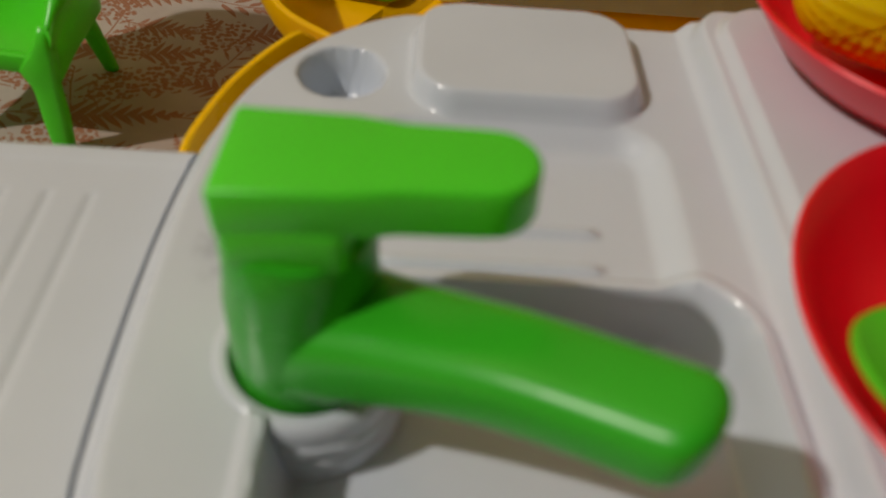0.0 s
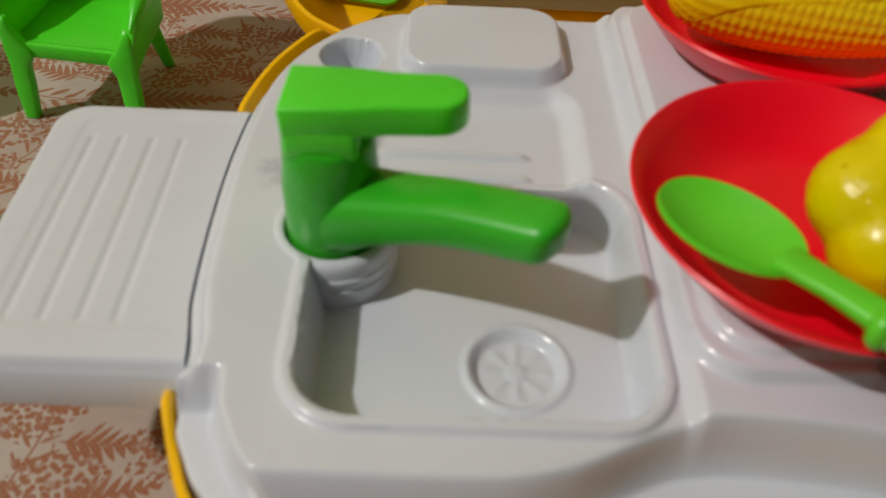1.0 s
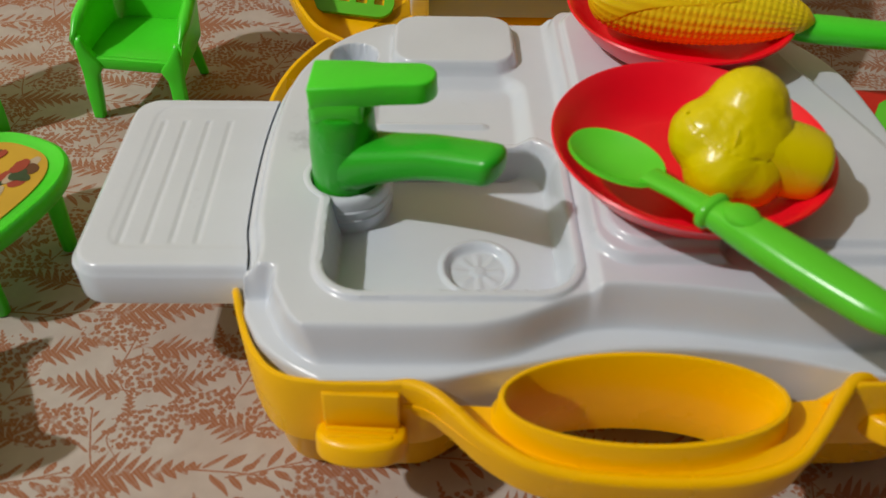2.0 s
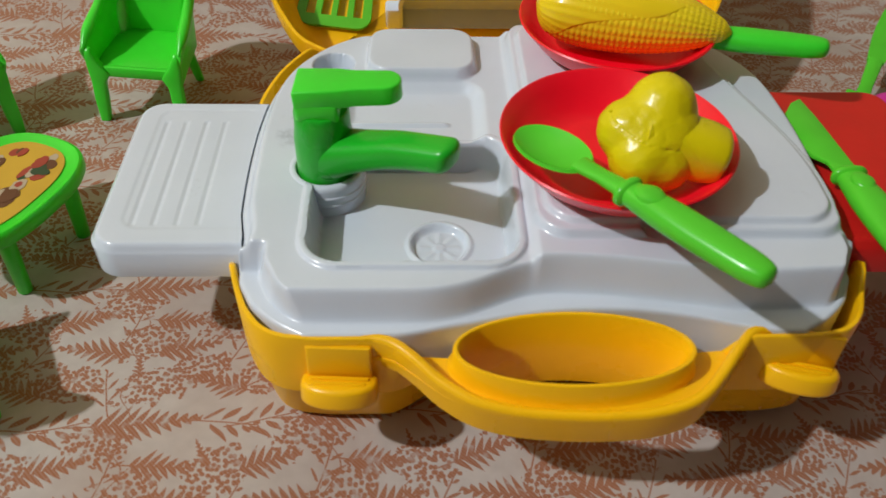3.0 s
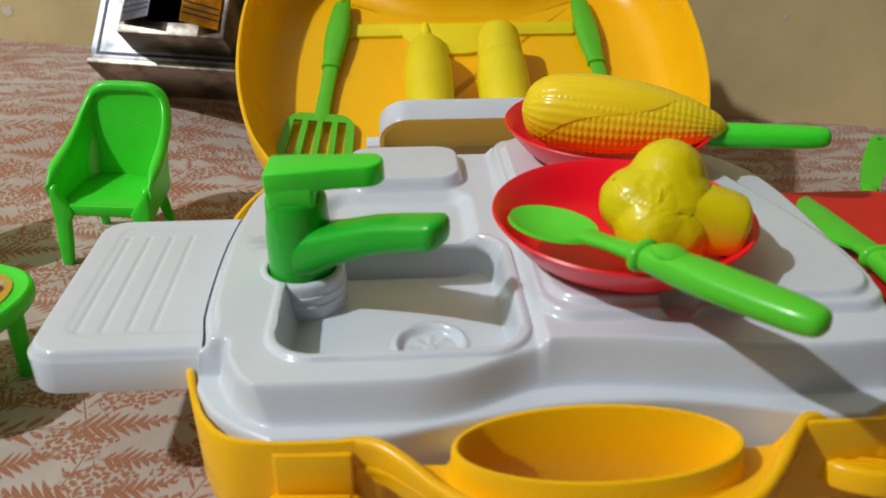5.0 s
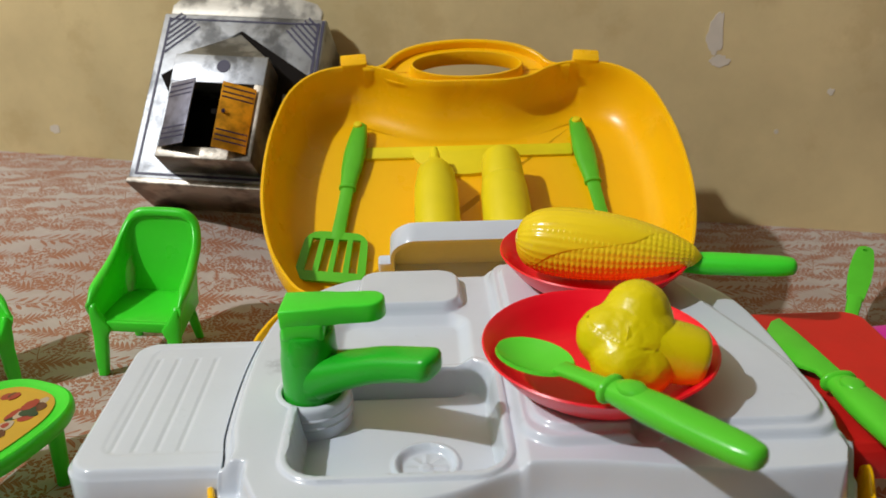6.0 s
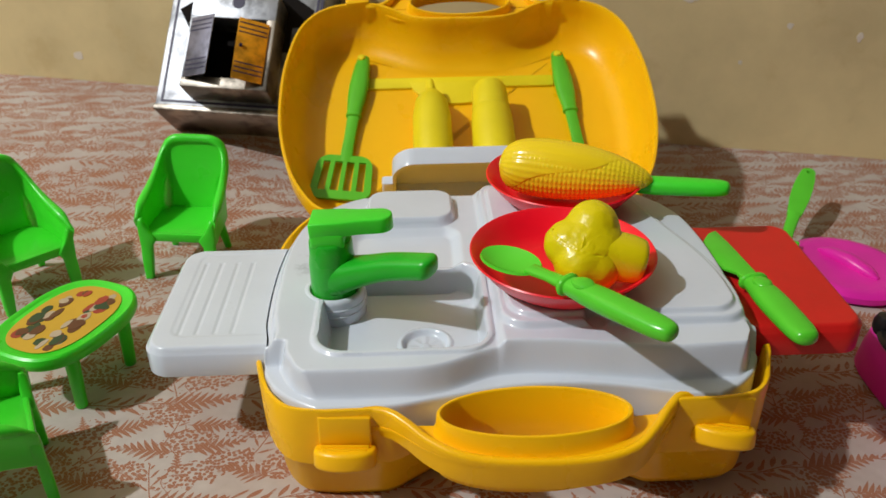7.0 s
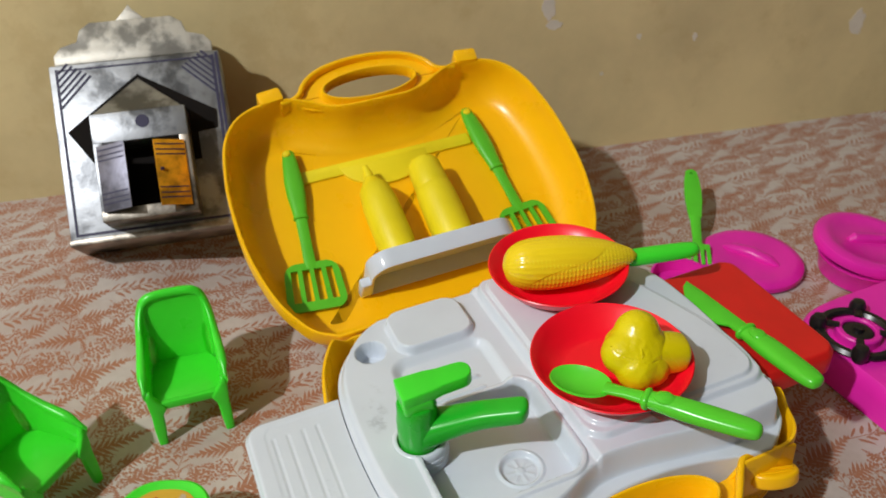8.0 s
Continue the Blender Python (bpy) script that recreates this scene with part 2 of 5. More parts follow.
def foil_material(name, tint, rough, metal=1.0):
    """Crumpled metallised card."""
    m, nt, b = node_material(name)
    co = nt.nodes.new("ShaderNodeTexCoord").outputs["Object"]
    n1 = add(nt, "ShaderNodeTexNoise", Scale=24.0, Detail=5.0, Roughness=0.6)
    n2 = add(nt, "ShaderNodeTexNoise", Scale=90.0, Detail=3.0)
    link(nt, co, n1.inputs["Vector"]), link(nt, co, n2.inputs["Vector"])
    # uneven reflections of the crumples, painted as dark and bright patches in the tint
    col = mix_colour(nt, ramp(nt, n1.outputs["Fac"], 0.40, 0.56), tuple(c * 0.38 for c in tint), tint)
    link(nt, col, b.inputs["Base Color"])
    b.inputs["Metallic"].default_value = metal
    link(nt, math_node(nt, "MULTIPLY_ADD", n1.outputs["Fac"], 0.3, rough - 0.12), b.inputs["Roughness"])
    bp = add(nt, "ShaderNodeBump", Strength=0.3, Distance=0.004)
    link(nt, math_node(nt, "ADD", n1.outputs["Fac"], math_node(nt, "MULTIPLY", n2.outputs["Fac"], 0.05)), bp.inputs["Height"])
    link(nt, bp.outputs["Normal"], b.inputs["Normal"])
    return m


def card_material(name, colour, rough=0.7):
    m, nt, b = node_material(name)
    co = nt.nodes.new("ShaderNodeTexCoord").outputs["Object"]
    n1 = add(nt, "ShaderNodeTexNoise", Scale=60.0, Detail=4.0)
    link(nt, co, n1.inputs["Vector"])
    link(nt, mix_colour(nt, n1.outputs["Fac"], tuple(c * 0.75 for c in colour), colour), b.inputs["Base Color"])
    b.inputs["Roughness"].default_value = rough
    return m


M_CLOTH = cloth_material()
M_WALL = wall_material("beige_plaster", (0.70, 0.575, 0.30))
# M_CEIL and M_BACK: unseen surfaces, kept dark so that little light bounces back
M_CEIL = wall_material("unseen_grey_plaster", (0.13, 0.127, 0.12))
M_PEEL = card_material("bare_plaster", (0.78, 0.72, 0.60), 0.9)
M_BACK = wall_material("unseen_brown_plaster", (0.07, 0.058, 0.044))
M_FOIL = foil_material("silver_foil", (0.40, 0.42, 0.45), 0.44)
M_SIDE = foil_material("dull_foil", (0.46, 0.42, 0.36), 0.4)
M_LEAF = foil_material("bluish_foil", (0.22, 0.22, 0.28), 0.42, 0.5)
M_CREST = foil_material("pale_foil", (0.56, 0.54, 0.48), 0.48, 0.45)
M_GOLD = foil_material("gold_foil", (0.95, 0.42, 0.02), 0.34, 0.35)
# near-black, without gloss: painted shade for the openings of the foil house
M_DARK = card_material("opening_shade", (0.012, 0.010, 0.009))
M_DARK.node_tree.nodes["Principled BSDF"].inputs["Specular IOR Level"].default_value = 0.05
M_INK = card_material("violet_ink", (0.018, 0.014, 0.060), 0.5)
M_STICK = card_material("orange_sticker", (0.66, 0.40, 0.035), 0.4)
M_PIC1 = card_material("brown_print", (0.14, 0.05, 0.02), 0.45)
M_PIC2 = card_material("pale_print", (0.52, 0.42, 0.30), 0.45)
M_PIC4 = card_material("dark_green_print", (0.03, 0.07, 0.03), 0.45)
M_PIC3 = card_material("red_print", (0.38, 0.05, 0.03), 0.45)


# ---- mesh helpers ----
def part(name, bm, mat, parent=None, label="", smooth=38):
    """Links a bmesh as one mesh object under a thing or a part."""
    bmesh.ops.recalc_face_normals(bm, faces=bm.faces)
    me = bpy.data.meshes.new(name)
    bm.to_mesh(me)
    bm.free()
    for p in me.polygons:
        p.use_smooth = True
    me.set_sharp_from_angle(angle=radians(smooth))
    me.materials.append(mat)
    ob = new(name, me)
    if parent:
        ob.parent = parent
    if label:
        tagged(ob, label)
    return ob


def thing(name, m, label, category, group=""):
    ob = new(name)
    ob.empty_display_size = 0.02
    ob.matrix_world = m
    return tagged(ob, label, category, group)


def loft(rings, cap0=True, cap1=True, closed=True, bm=None):
    bm = bm or bmesh.new()
    vs = [[bm.verts.new(p) for p in r] for r in rings]
    n = len(vs[0])
    for a, b in zip(vs, vs[1:]):
        for i in range(n if closed else n - 1):
            j = (i + 1) % n
            bm.faces.new((a[i], a[j], b[j], b[i]))
    if cap0:
        bm.faces.new(vs[0][::-1])
    if cap1:
        bm.faces.new(vs[-1])
    return bm


def revolve(profile, n=48, cap0=False, cap1=False, bm=None, at=(0, 0, 0)):
    rings = [[(at[0] + r * math.cos(2 * math.pi * i / n), at[1] + r * math.sin(2 * math.pi * i / n), at[2] + z) for i in range(n)] for r, z in profile]
    return loft(rings, cap0, cap1, True, bm)


def prism(outline, z0, z1, bev=0.001, seg=2, bm=None):
    """An outline in x and y pulled from z0 to z1, its rims rounded."""
    own = bmesh.new()
    vs = [own.verts.new((x, y, z0)) for x, y in outline]
    f = own.faces.new(vs)
    top = bmesh.ops.extrude_face_region(own, geom=[f])["geom"]
    bmesh.ops.translate(own, vec=(0, 0, z1 - z0), verts=[v for v in top if isinstance(v, bmesh.types.BMVert)])
    bmesh.ops.recalc_face_normals(own, faces=own.faces)
    if bev:
        edges = [e for e in own.edges if e.calc_face_angle(0) > 0.6]
        bmesh.ops.bevel(own, geom=edges, offset=bev, segments=seg, affect="EDGES", profile=0.5)
    if bm is None:
        return own
    me = bpy.data.meshes.new("tmp")
    own.to_mesh(me)
    own.free()
    bm.from_mesh(me)
    bpy.data.meshes.remove(me)
    return bm


def round_rect(x0, x1, y0, y1, r, n=6):
    pts = []
    for cx, cy, a0 in ((x1 - r, y1 - r, 0), (x0 + r, y1 - r, 90), (x0 + r, y0 + r, 180), (x1 - r, y0 + r, 270)):
        for i in range(n + 1):
            a = radians(a0 + 90 * i / n)
            pts.append((cx + r * math.cos(a), cy + r * math.sin(a)))
    return pts


def spline(keys, t):
    """Smooth curve through (t, value) keys."""
    ts = [k[0] for k in keys]
    vs = [k[1] for k in keys]
    if t <= ts[0]:
        return vs[0]
    if t >= ts[-1]:
        return vs[-1]
    i = max(k for k in range(len(ts) - 1) if ts[k] <= t)
    def slope(k):
        a, b = max(k - 1, 0), min(k + 1, len(ts) - 1)
        return (vs[b] - vs[a]) / (ts[b] - ts[a])
    h = ts[i + 1] - ts[i]
    u = (t - ts[i]) / h
    return ((2 * u**3 - 3 * u**2 + 1) * vs[i] + (u**3 - 2 * u**2 + u) * h * slope(i)
            + (-2 * u**3 + 3 * u**2) * vs[i + 1] + (u**3 - u**2) * h * slope(i + 1))


def smooth(a, b, x):
    t = min(1, max(0, (x - a) / (b - a)))
    return t * t * (3 - 2 * t)


def sections(rows, n=16, power=2.4, cap=True):
    """A bar along y: rows of (y, half width, half thickness, x, z)."""
    rings = []
    for y, w, h, x, z in rows:
        ring = []
        for i in range(n):
            a = 2 * math.pi * i / n
            c, s = math.cos(a), math.sin(a)
            ring.append((x + w * math.copysign(abs(c) ** (2 / power), c), y, z + h * math.copysign(abs(s) ** (2 / power), s)))
        rings.append(ring)
    return loft(rings, cap, cap)


def along(a, b, up=(0, 0, 1)):
    """A pose at a whose y axis points to b."""
    a, b = Vector(a), Vector(b)
    y = (b - a).normalized()
    x = y.cross(Vector(up)).normalized()
    z = x.cross(y)
    m = Matrix((x, y, z)).transposed().to_4x4()
    m.translation = a
    return m


# ---- setting ----
def ground_height(x, y):
    """The bedding rises a little towards the back left."""
    rise = 0.024 * smooth(0.16, 0.33, y) * smooth(-0.12, -0.26, x)
    far = max(abs(x), abs(y))
    rise -= 0.008 * smooth(-0.095, -0.150, y) * smooth(-0.16, -0.06, x)
    return rise + 0.0014 * noise.noise((x * 9, y * 9, 0.3)) * smooth(0.14, 0.3, far)


bm = bmesh.new()
GX = [-2.8, -2.2, -1.6, -1.2, -0.9, -0.7] + [-0.6 + 0.01 * i for i in range(131)] + [0.8, 1.0, 1.3, 1.7, 2.2, 2.8]
GY = [-2.2, -1.85, -1.5, -1.1, -0.8, -0.55] + [-0.4 + 0.01 * i for i in range(98)] + [0.7, 0.95]
grid = [[bm.verts.new((x, y, ground_height(x, y))) for x in GX] for y in GY]
for a, b in zip(grid, grid[1:]):
    for i in range(len(GX) - 1):
        bm.faces.new((a[i], a[i + 1], b[i + 1], b[i]))
sheet = part("ground", bm, M_CLOTH)
tagged(sheet, "cream cotton bedsheet printed with rust-brown ferns", "bedsheet", kind="structure")


def slab(name, m, sx, sy, sz, mat, label, category):
    ob = part(name, prism([(-sx / 2, -sy / 2), (sx / 2, -sy / 2), (sx / 2, sy / 2), (-sx / 2, sy / 2)], 0, sz, 0), mat)
    ob.matrix_world = m
    return tagged(ob, label, category, kind="structure")


WALL = pose(0.06, 0.412, -0.05, 0, 0, -9.3)
north = slab("wall_north", WALL @ pose(0, 0.05, 0), 5.0, 0.1, 2.6, M_WALL, "stained beige plaster wall behind the bed", "wall")
# slabs added outside the view; their dark colour holds the fill light down
slab("wall_south", WALL @ pose(0, -2.2, -0.5), 4.8, 0.1, 3.1, M_BACK, "unseen dark wall added to limit bounced light", "wall")
slab("wall_west", WALL @ pose(-2.45, -1.05, -0.5), 0.1, 2.4, 3.1, M_CEIL, "unseen dark wall added to limit bounced light", "wall")
slab("wall_east", WALL @ pose(2.45, -1.05, -0.5), 0.1, 2.4, 3.1, M_BACK, "unseen dark wall added to limit bounced light", "wall")
slab("ceiling", WALL @ pose(0, -1.05, 2.6), 5.0, 2.5, 0.1, M_CEIL, "unseen dark ceiling added to limit bounced light", "ceiling")

def peeled_patch(x, z, rx, rz, seed):
    """A fleck where the paint came away down to pale plaster."""
    pts = []
    for i in range(40):
        a = 2 * math.pi * i / 40
        k = 1 + 0.45 * noise.noise((math.cos(a) * 1.7 + seed, math.sin(a) * 1.7, seed)) + 0.2 * noise.noise((math.cos(a) * 5, math.sin(a) * 5 + seed, 2))
        pts.append((x + rx * k * math.cos(a), z + rz * k * math.sin(a)))
    ob = part("peeled_patch", prism(pts, 0, 0.0006, 0), M_PEEL, north)
    ob.matrix_local = pose(0, -0.0498, 0.05, 90, 0, 0)


for x, z, rx, rz, seed in ((0.150, 0.172, 0.007, 0.016, 1), (0.156, 0.150, 0.009, 0.005, 2), (0.254, 0.128, 0.003, 0.003, 3), (-0.476, 0.052, 0.006, 0.004, 4), (0.320, 0.121, 0.003, 0.004, 5), (0.522, 0.118, 0.009, 0.014, 6), (0.215, 0.09, 0.002, 0.002, 7)):
    peeled_patch(x, z, rx, rz, seed)

# ---- suitcase ----
CASE = pose(0, 0, 0, 0, -2.3, 0)
TUB = CASE @ pose(0.003, 0, 0)
LID = CASE @ pose(-0.004, 0.115, 0.055, 28, 0, 0)
DEPTH = 0.222
TUB_HALF = [(0.0, 0.098), (0.008, 0.112), (0.02, 0.121), (0.04, 0.130), (0.07, 0.1365), (0.10, 0.139), (0.14, 0.138), (0.17, 0.1345), (0.186, 0.1305), (0.20, 0.1258), (0.21, 0.1205), (0.217, 0.1140), (0.2205, 0.1055), (0.222, 0.093)]
HALF = [(0.0, 0.100), (0.008, 0.115), (0.02, 0.125), (0.04, 0.1355), (0.07, 0.1435), (0.10, 0.147), (0.14, 0.1465), (0.17, 0.142), (0.19, 0.1365), (0.205, 0.1275), (0.214, 0.117), (0.2195, 0.104), (0.222, 0.088)]


def half_outline(inset=0.0, dip=0.02, half=HALF, span=(0.068, 0.028)):
    """Outline of a case half: u from the hinge (0) to the handle side."""
    right = []
    for i in range(60):
        t = i / 59
        u = DEPTH * (0.5 - 0.5 * math.cos(math.pi * t))
        right.append((spline(half, u), u))
    front = []
    for i in range(1, 40):
        x = 0.088 * (1 - 2 * i / 40)
        front.append((x, DEPTH - dip * smooth(*span, abs(x))))
    pts = right + front + [(-x, u) for x, u in right[::-1]]
    # hinge side
    pts += [(-0.1 + 0.2 * i / 12, 0.0) for i in range(1, 12)]
    if inset:
        n = len(pts)
        out = []
        for i in range(n):
            ax, ay = pts[i - 1]
            bx, by = pts[(i + 1) % n]
            dx, dy = bx - ax, by - ay
            d = math.hypot(dx, dy) or 1
            out.append((pts[i][0] - dy / d * inset, pts[i][1] + dx / d * inset))
        pts = out
    return pts


def shell(depth, rim, mat, name, parent, label, half, wall=0.0026, floor=0.004, soft=False):
    """One half of the case; rim(x, u) is the height of its edge over the parting plane."""
    span = (0.084, 0.022) if soft else (0.068, 0.028)
    def ring(inset, z):
        return [(x, u, z) for x, u in half_outline(inset, 0.02, half, span)]
    base = half_outline(0, 0.02, half, span)
    edge = [rim(x, u) for x, u in base]
    def rimmed(inset, drop):
        return [(x, u, e - drop) for (x, u), e in zip(half_outline(inset, 0.02, half, span), edge)]
    if soft:
        # the lid's walls run into its floor in one wide curve
        inside = [ring(wall + 0.0235 * (1 - math.cos(math.pi / 2 * k / 12)) + 0.001, -depth * 0.12 - (depth * 0.88 - floor) * math.sin(math.pi / 2 * k / 12)) for k in range(13)]
    else:
        inside = [ring(wall + 0.002, -depth * 0.40), ring(wall + 0.0055, -depth * 0.46), ring(wall + 0.010, -depth + floor + 0.008), ring(wall + 0.0125, -depth + floor + 0.003), ring(wall + 0.0140, -depth + floor + 0.0016), ring(wall + 0.0144, -depth + floor)]
    rings = [ring(0.016, -depth), ring(0.010, -depth + 0.003), ring(0.0065, -depth + 0.009),
             ring(0.0045, -depth * 0.48), ring(0.0035, -depth * 0.45), ring(0.0005, -depth * 0.42), rimmed(0.0, 0.0012), rimmed(0.0006, 0.0001), rimmed(0.0013, 0.0), rimmed(wall - 0.0004, 0.0002), rimmed(wall, 0.001),
             *inside]
    return part(name, loft(rings), mat, parent, label, 50)


suitcase = thing("toy_suitcase", CASE, "open yellow plastic toy suitcase holding a white play kitchen panel", "toy suitcase")


def in_case(ob, m):
    ob.matrix_local = m
    return ob


# the lower half: u runs from the hinge towards the viewer, so it is turned over in y
TUB_L = pose(0.0020, 0.115, 0.055) @ Matrix.Diagonal((1, -1, 1, 1))


def tub_rim(x, u):
    y = 0.115 - u
    h = 0.0
    h += 0.0125 * smooth(-0.056, -0.098, y)
    h += 0.012 * math.exp(-((y + 0.069) / 0.010) ** 2) * smooth(0.09, 0.12, abs(x))
    if y < -0.06:
        h -= 0.024 * smooth(0.070, 0.050, abs(x - 0.003))
    h += 0.012 * smooth(0.030, 0.055, y) * smooth(-0.06, -0.09, x) * smooth(0.114, 0.104, y)
    return h - 0.002


tub = in_case(shell(0.055, tub_rim, M_YELLOW, "tub", suitcase, "yellow lower half", TUB_HALF), TUB_L)


def lid_rim(x, u):
    return 0.0 - 0.010 * smooth(0.20, 0.222, u) * smooth(0.06, 0.035, abs(x))


lid = in_case(shell(0.045, lid_rim, M_YELLOW, "lid", suitcase, "yellow lid folded back", HALF, soft=True), pose(-0.004, 0.115, 0.055, 28, 0, 0))


def ellipse(cx, cy, rx, ry, n=64):
    return [(cx + rx * math.cos(2 * math.pi * i / n), cy + ry * math.sin(2 * math.pi * i / n)) for i in range(n)]


def grip(parent, keys, ring_top, ring_low, floor, hole, web=False, deep=0.0):
    """The carrying handle: an outer wall that leaves the rim in an S curve, a channel, and a deep ring round the finger hole."""
    n = 80
    xs = [(k, row[0]) for k, row in enumerate(keys)]
    us = [(k, row[1]) for k, row in enumerate(keys)]
    zs = [(k, row[2]) for k, row in enumerate(keys)]
    path = []
    for i in range(n + 1):
        t = (len(keys) - 1) * i / n
        path.append(Vector((spline(xs, t), spline(us, t), spline(zs, t))))
    rings = []
    for i, p in enumerate(path):
        d = path[min(i + 1, n)] - path[max(i - 1, 0)]
        d.z = 0
        side = Vector((d.y, -d.x, 0)).normalized()
        def at(off, z):
            q = p + side * off
            return (q.x, q.y, z)
        top = p.z
        rings.append([at(0.0012, top - 0.017), at(0, top - 0.0022), at(0.0003, top - 0.0010), at(0.0011, top - 0.0002), at(0.0020, top), at(0.0032, top - 0.0001), at(0.0040, top - 0.0007), at(0.0044, top - 0.0018), at(0.0044, top - 0.017)])
    wall = part("handle", loft(rings), M_YELLOW, parent, "", 50)
    # channel floor from the wall to the ring
    cx, cu, rx, ry = hole
    m = 96
    def el(k, z):
        return [(cx + (rx + k) * math.cos(2 * math.pi * i / m), cu + (ry + k) * math.sin(2 * math.pi * i / m), z) for i in range(m)]
    def low(k):
        # the side next to the case reaches further down
        return [(x, y, z - deep * smooth(0.15, -0.45, (y - cu) / ry)) for x, y, z in el(k, ring_low)]
    bm = loft([low(0), el(0, ring_top - 0.0006), el(0.0006, ring_top), el(0.0017, ring_top), el(0.0023, ring_top - 0.0008), el(0.0028, floor + 0.0012), el(0.0045, floor - 0.0004), el(0.0028, floor - 0.003), low(0.0026), low(0)], False, False)
    bmesh.ops.remove_doubles(bm, verts=bm.verts, dist=1e-6)
    part("handle_ring", bm, M_YELLOW, wall, "", 45)
    rows = []
    for i, p in enumerate(path):
        a = math.atan2((p.y - cu) / ry, (p.x - cx) / rx)
        q = Vector((cx + (rx + 0.002) * math.cos(a), cu + (ry + 0.002) * math.sin(a), 0))
        row = []
        for k in range(5):
            f = k / 4
            o = p.lerp(q, 0.02 + 0.98 * f)
            row.append((o.x, o.y, floor * f + min(floor, p.z - 0.0022) * (1 - f)))
        rows.append(row + [(x, y, z - 0.002) for x, y, z in row[::-1]])
    part("handle_channel", loft(rows), M_YELLOW, wall, "", 50)
    if web:
        lower = []
        for i in range(41):
            a = math.pi + math.pi * i / 40
            c, sn = math.cos(a), math.sin(a)
            inn, out = (cx + (rx + 0.001) * c, cu + (ry + 0.001) * sn), (cx + (rx + 0.026) * c, cu + (ry + 0.006) * sn)
            lower.append([(*inn, floor), (*out, floor), (*out, floor - 0.0022), (*inn, floor - 0.0022)])
        part("handle_web", loft(lower), M_YELLOW, wall, "", 50)
    return wall


GRIP = [(-0.08, 0.2205, 0.0103), (-0.0666, 0.2236, 0.011), (-0.0579, 0.2299, 0.01), (-0.0478, 0.2387, 0.007), (-0.0358, 0.2461, 0.005), (-0.0219, 0.2499, 0.0035), (-0.0057, 0.2519, 0.003), (0.0148, 0.2526, 0.003), (0.0337, 0.2512, 0.0035), (0.0495, 0.2463, 0.005), (0.0604, 0.2366, 0.007), (0.0696, 0.2257, 0.01), (0.077, 0.2191, 0.011), (0.087, 0.2185, 0.0103)]
grip(suitcase, GRIP, 0.0108, -0.022, 0.0005, (0.0041, 0.2265, 0.0437, 0.0162), deep=0.009).matrix_local = TUB_L
# the lid's handle
ARCH = [(-0.080, 0.2205, -0.001), (-0.070, 0.2215, -0.001), (-0.0635, 0.2255, -0.001), (-0.0590, 0.2325, -0.001), (-0.0500, 0.2410, -0.001), (-0.0370, 0.2475, -0.001), (-0.0200, 0.2515, -0.001), (0.0, 0.2530, -0.001), (0.0200, 0.2515, -0.001), (0.0370, 0.2475, -0.001), (0.0500, 0.2410, -0.001), (0.0590, 0.2325, -0.001), (0.0635, 0.2255, -0.001), (0.070, 0.2215, -0.001), (0.080, 0.2205, -0.001)]
grip(suitcase, ARCH, 0.0005, -0.012, -0.0075, (0.0, 0.2195, 0.0410, 0.0140), True).matrix_local = pose(-0.005, 0.115, 0.055, 28, 0, 0)

# latches of the lower half: a flat strap that ends in a shallow scoop with a ridge
for x, zz, yaw in ((-0.083, 0.0620, -3), (0.1000, 0.0640, -15)):
    strap = part("latch", prism(round_rect(-0.0125, 0.0125, -0.0012, 0.0012, 0.001, 3), -0.019, 0.0, 0.0006), M_YELLOW, suitcase)
    strap.matrix_local = pose(x, -0.1072 if x < 0 else -0.1035, zz, -4, 0, yaw)
    d_shape = [(-0.0150, 0.0015), (-0.0150, -0.0035)] + [(0.0150 * math.cos(a), -0.0035 - 0.0085 * math.sin(a)) for a in [math.pi * (1 - i / 16) for i in range(1, 16)]] + [(0.0150, -0.0035), (0.0150, 0.0015)]
    hook = part("latch_hook", prism(d_shape, -0.0075, 0.0022, 0.0022, 4), M_YELLOW, strap)
    hook.matrix_local = pose(0, 0, -0.0185, -14, 0, 0)
    for k, yy in enumerate((-0.0035, -0.0065)):
        lip = part("latch_ridge", prism(round_rect(-0.0115 + 0.001 * k, 0.0115 - 0.001 * k, yy - 0.0008, yy + 0.0008, 0.0006, 3), 0.0015, 0.0034 - 0.0006 * k, 0.0004), M_YELLOW, hook)

# catches on the lid's edge
for x in (-0.088, 0.092):
    c = part("catch", prism(round_rect(-0.010, 0.010, -0.006, 0.007, 0.002, 3), -0.012, 0.002, 0.0008), M_YELLOW, lid)
    c.matrix_local = pose(x, 0.2245, 0, 0, 0, -6 if x > 0 else 6)

# relief bar with its half disc on the inside of the lid
b = part("relief_bar", prism(round_rect(-0.084, 0.078, 0.158, 0.170, 0.002, 3), -0.042, -0.0385, 0.0006), M_PALE, lid, "pale yellow moulded bar")
half_disc = [(-0.005 + 0.040 * math.cos(a), 0.166 + 0.027 * math.sin(a)) for a in [math.pi * (1 + i / 28) for i in range(29)]]
part("relief_disc", prism(half_disc, -0.042, -0.0380, 0.0006), M_PALE, lid, "pale yellow half disc")
for x in (-0.086, 0.083):
    part("hook", revolve([(0.0035, -0.042), (0.0035, -0.030), (0.0028, -0.0285), (0.001, -0.028)], 16, True, True, at=(x, 0.186, 0)), M_PALE, lid)

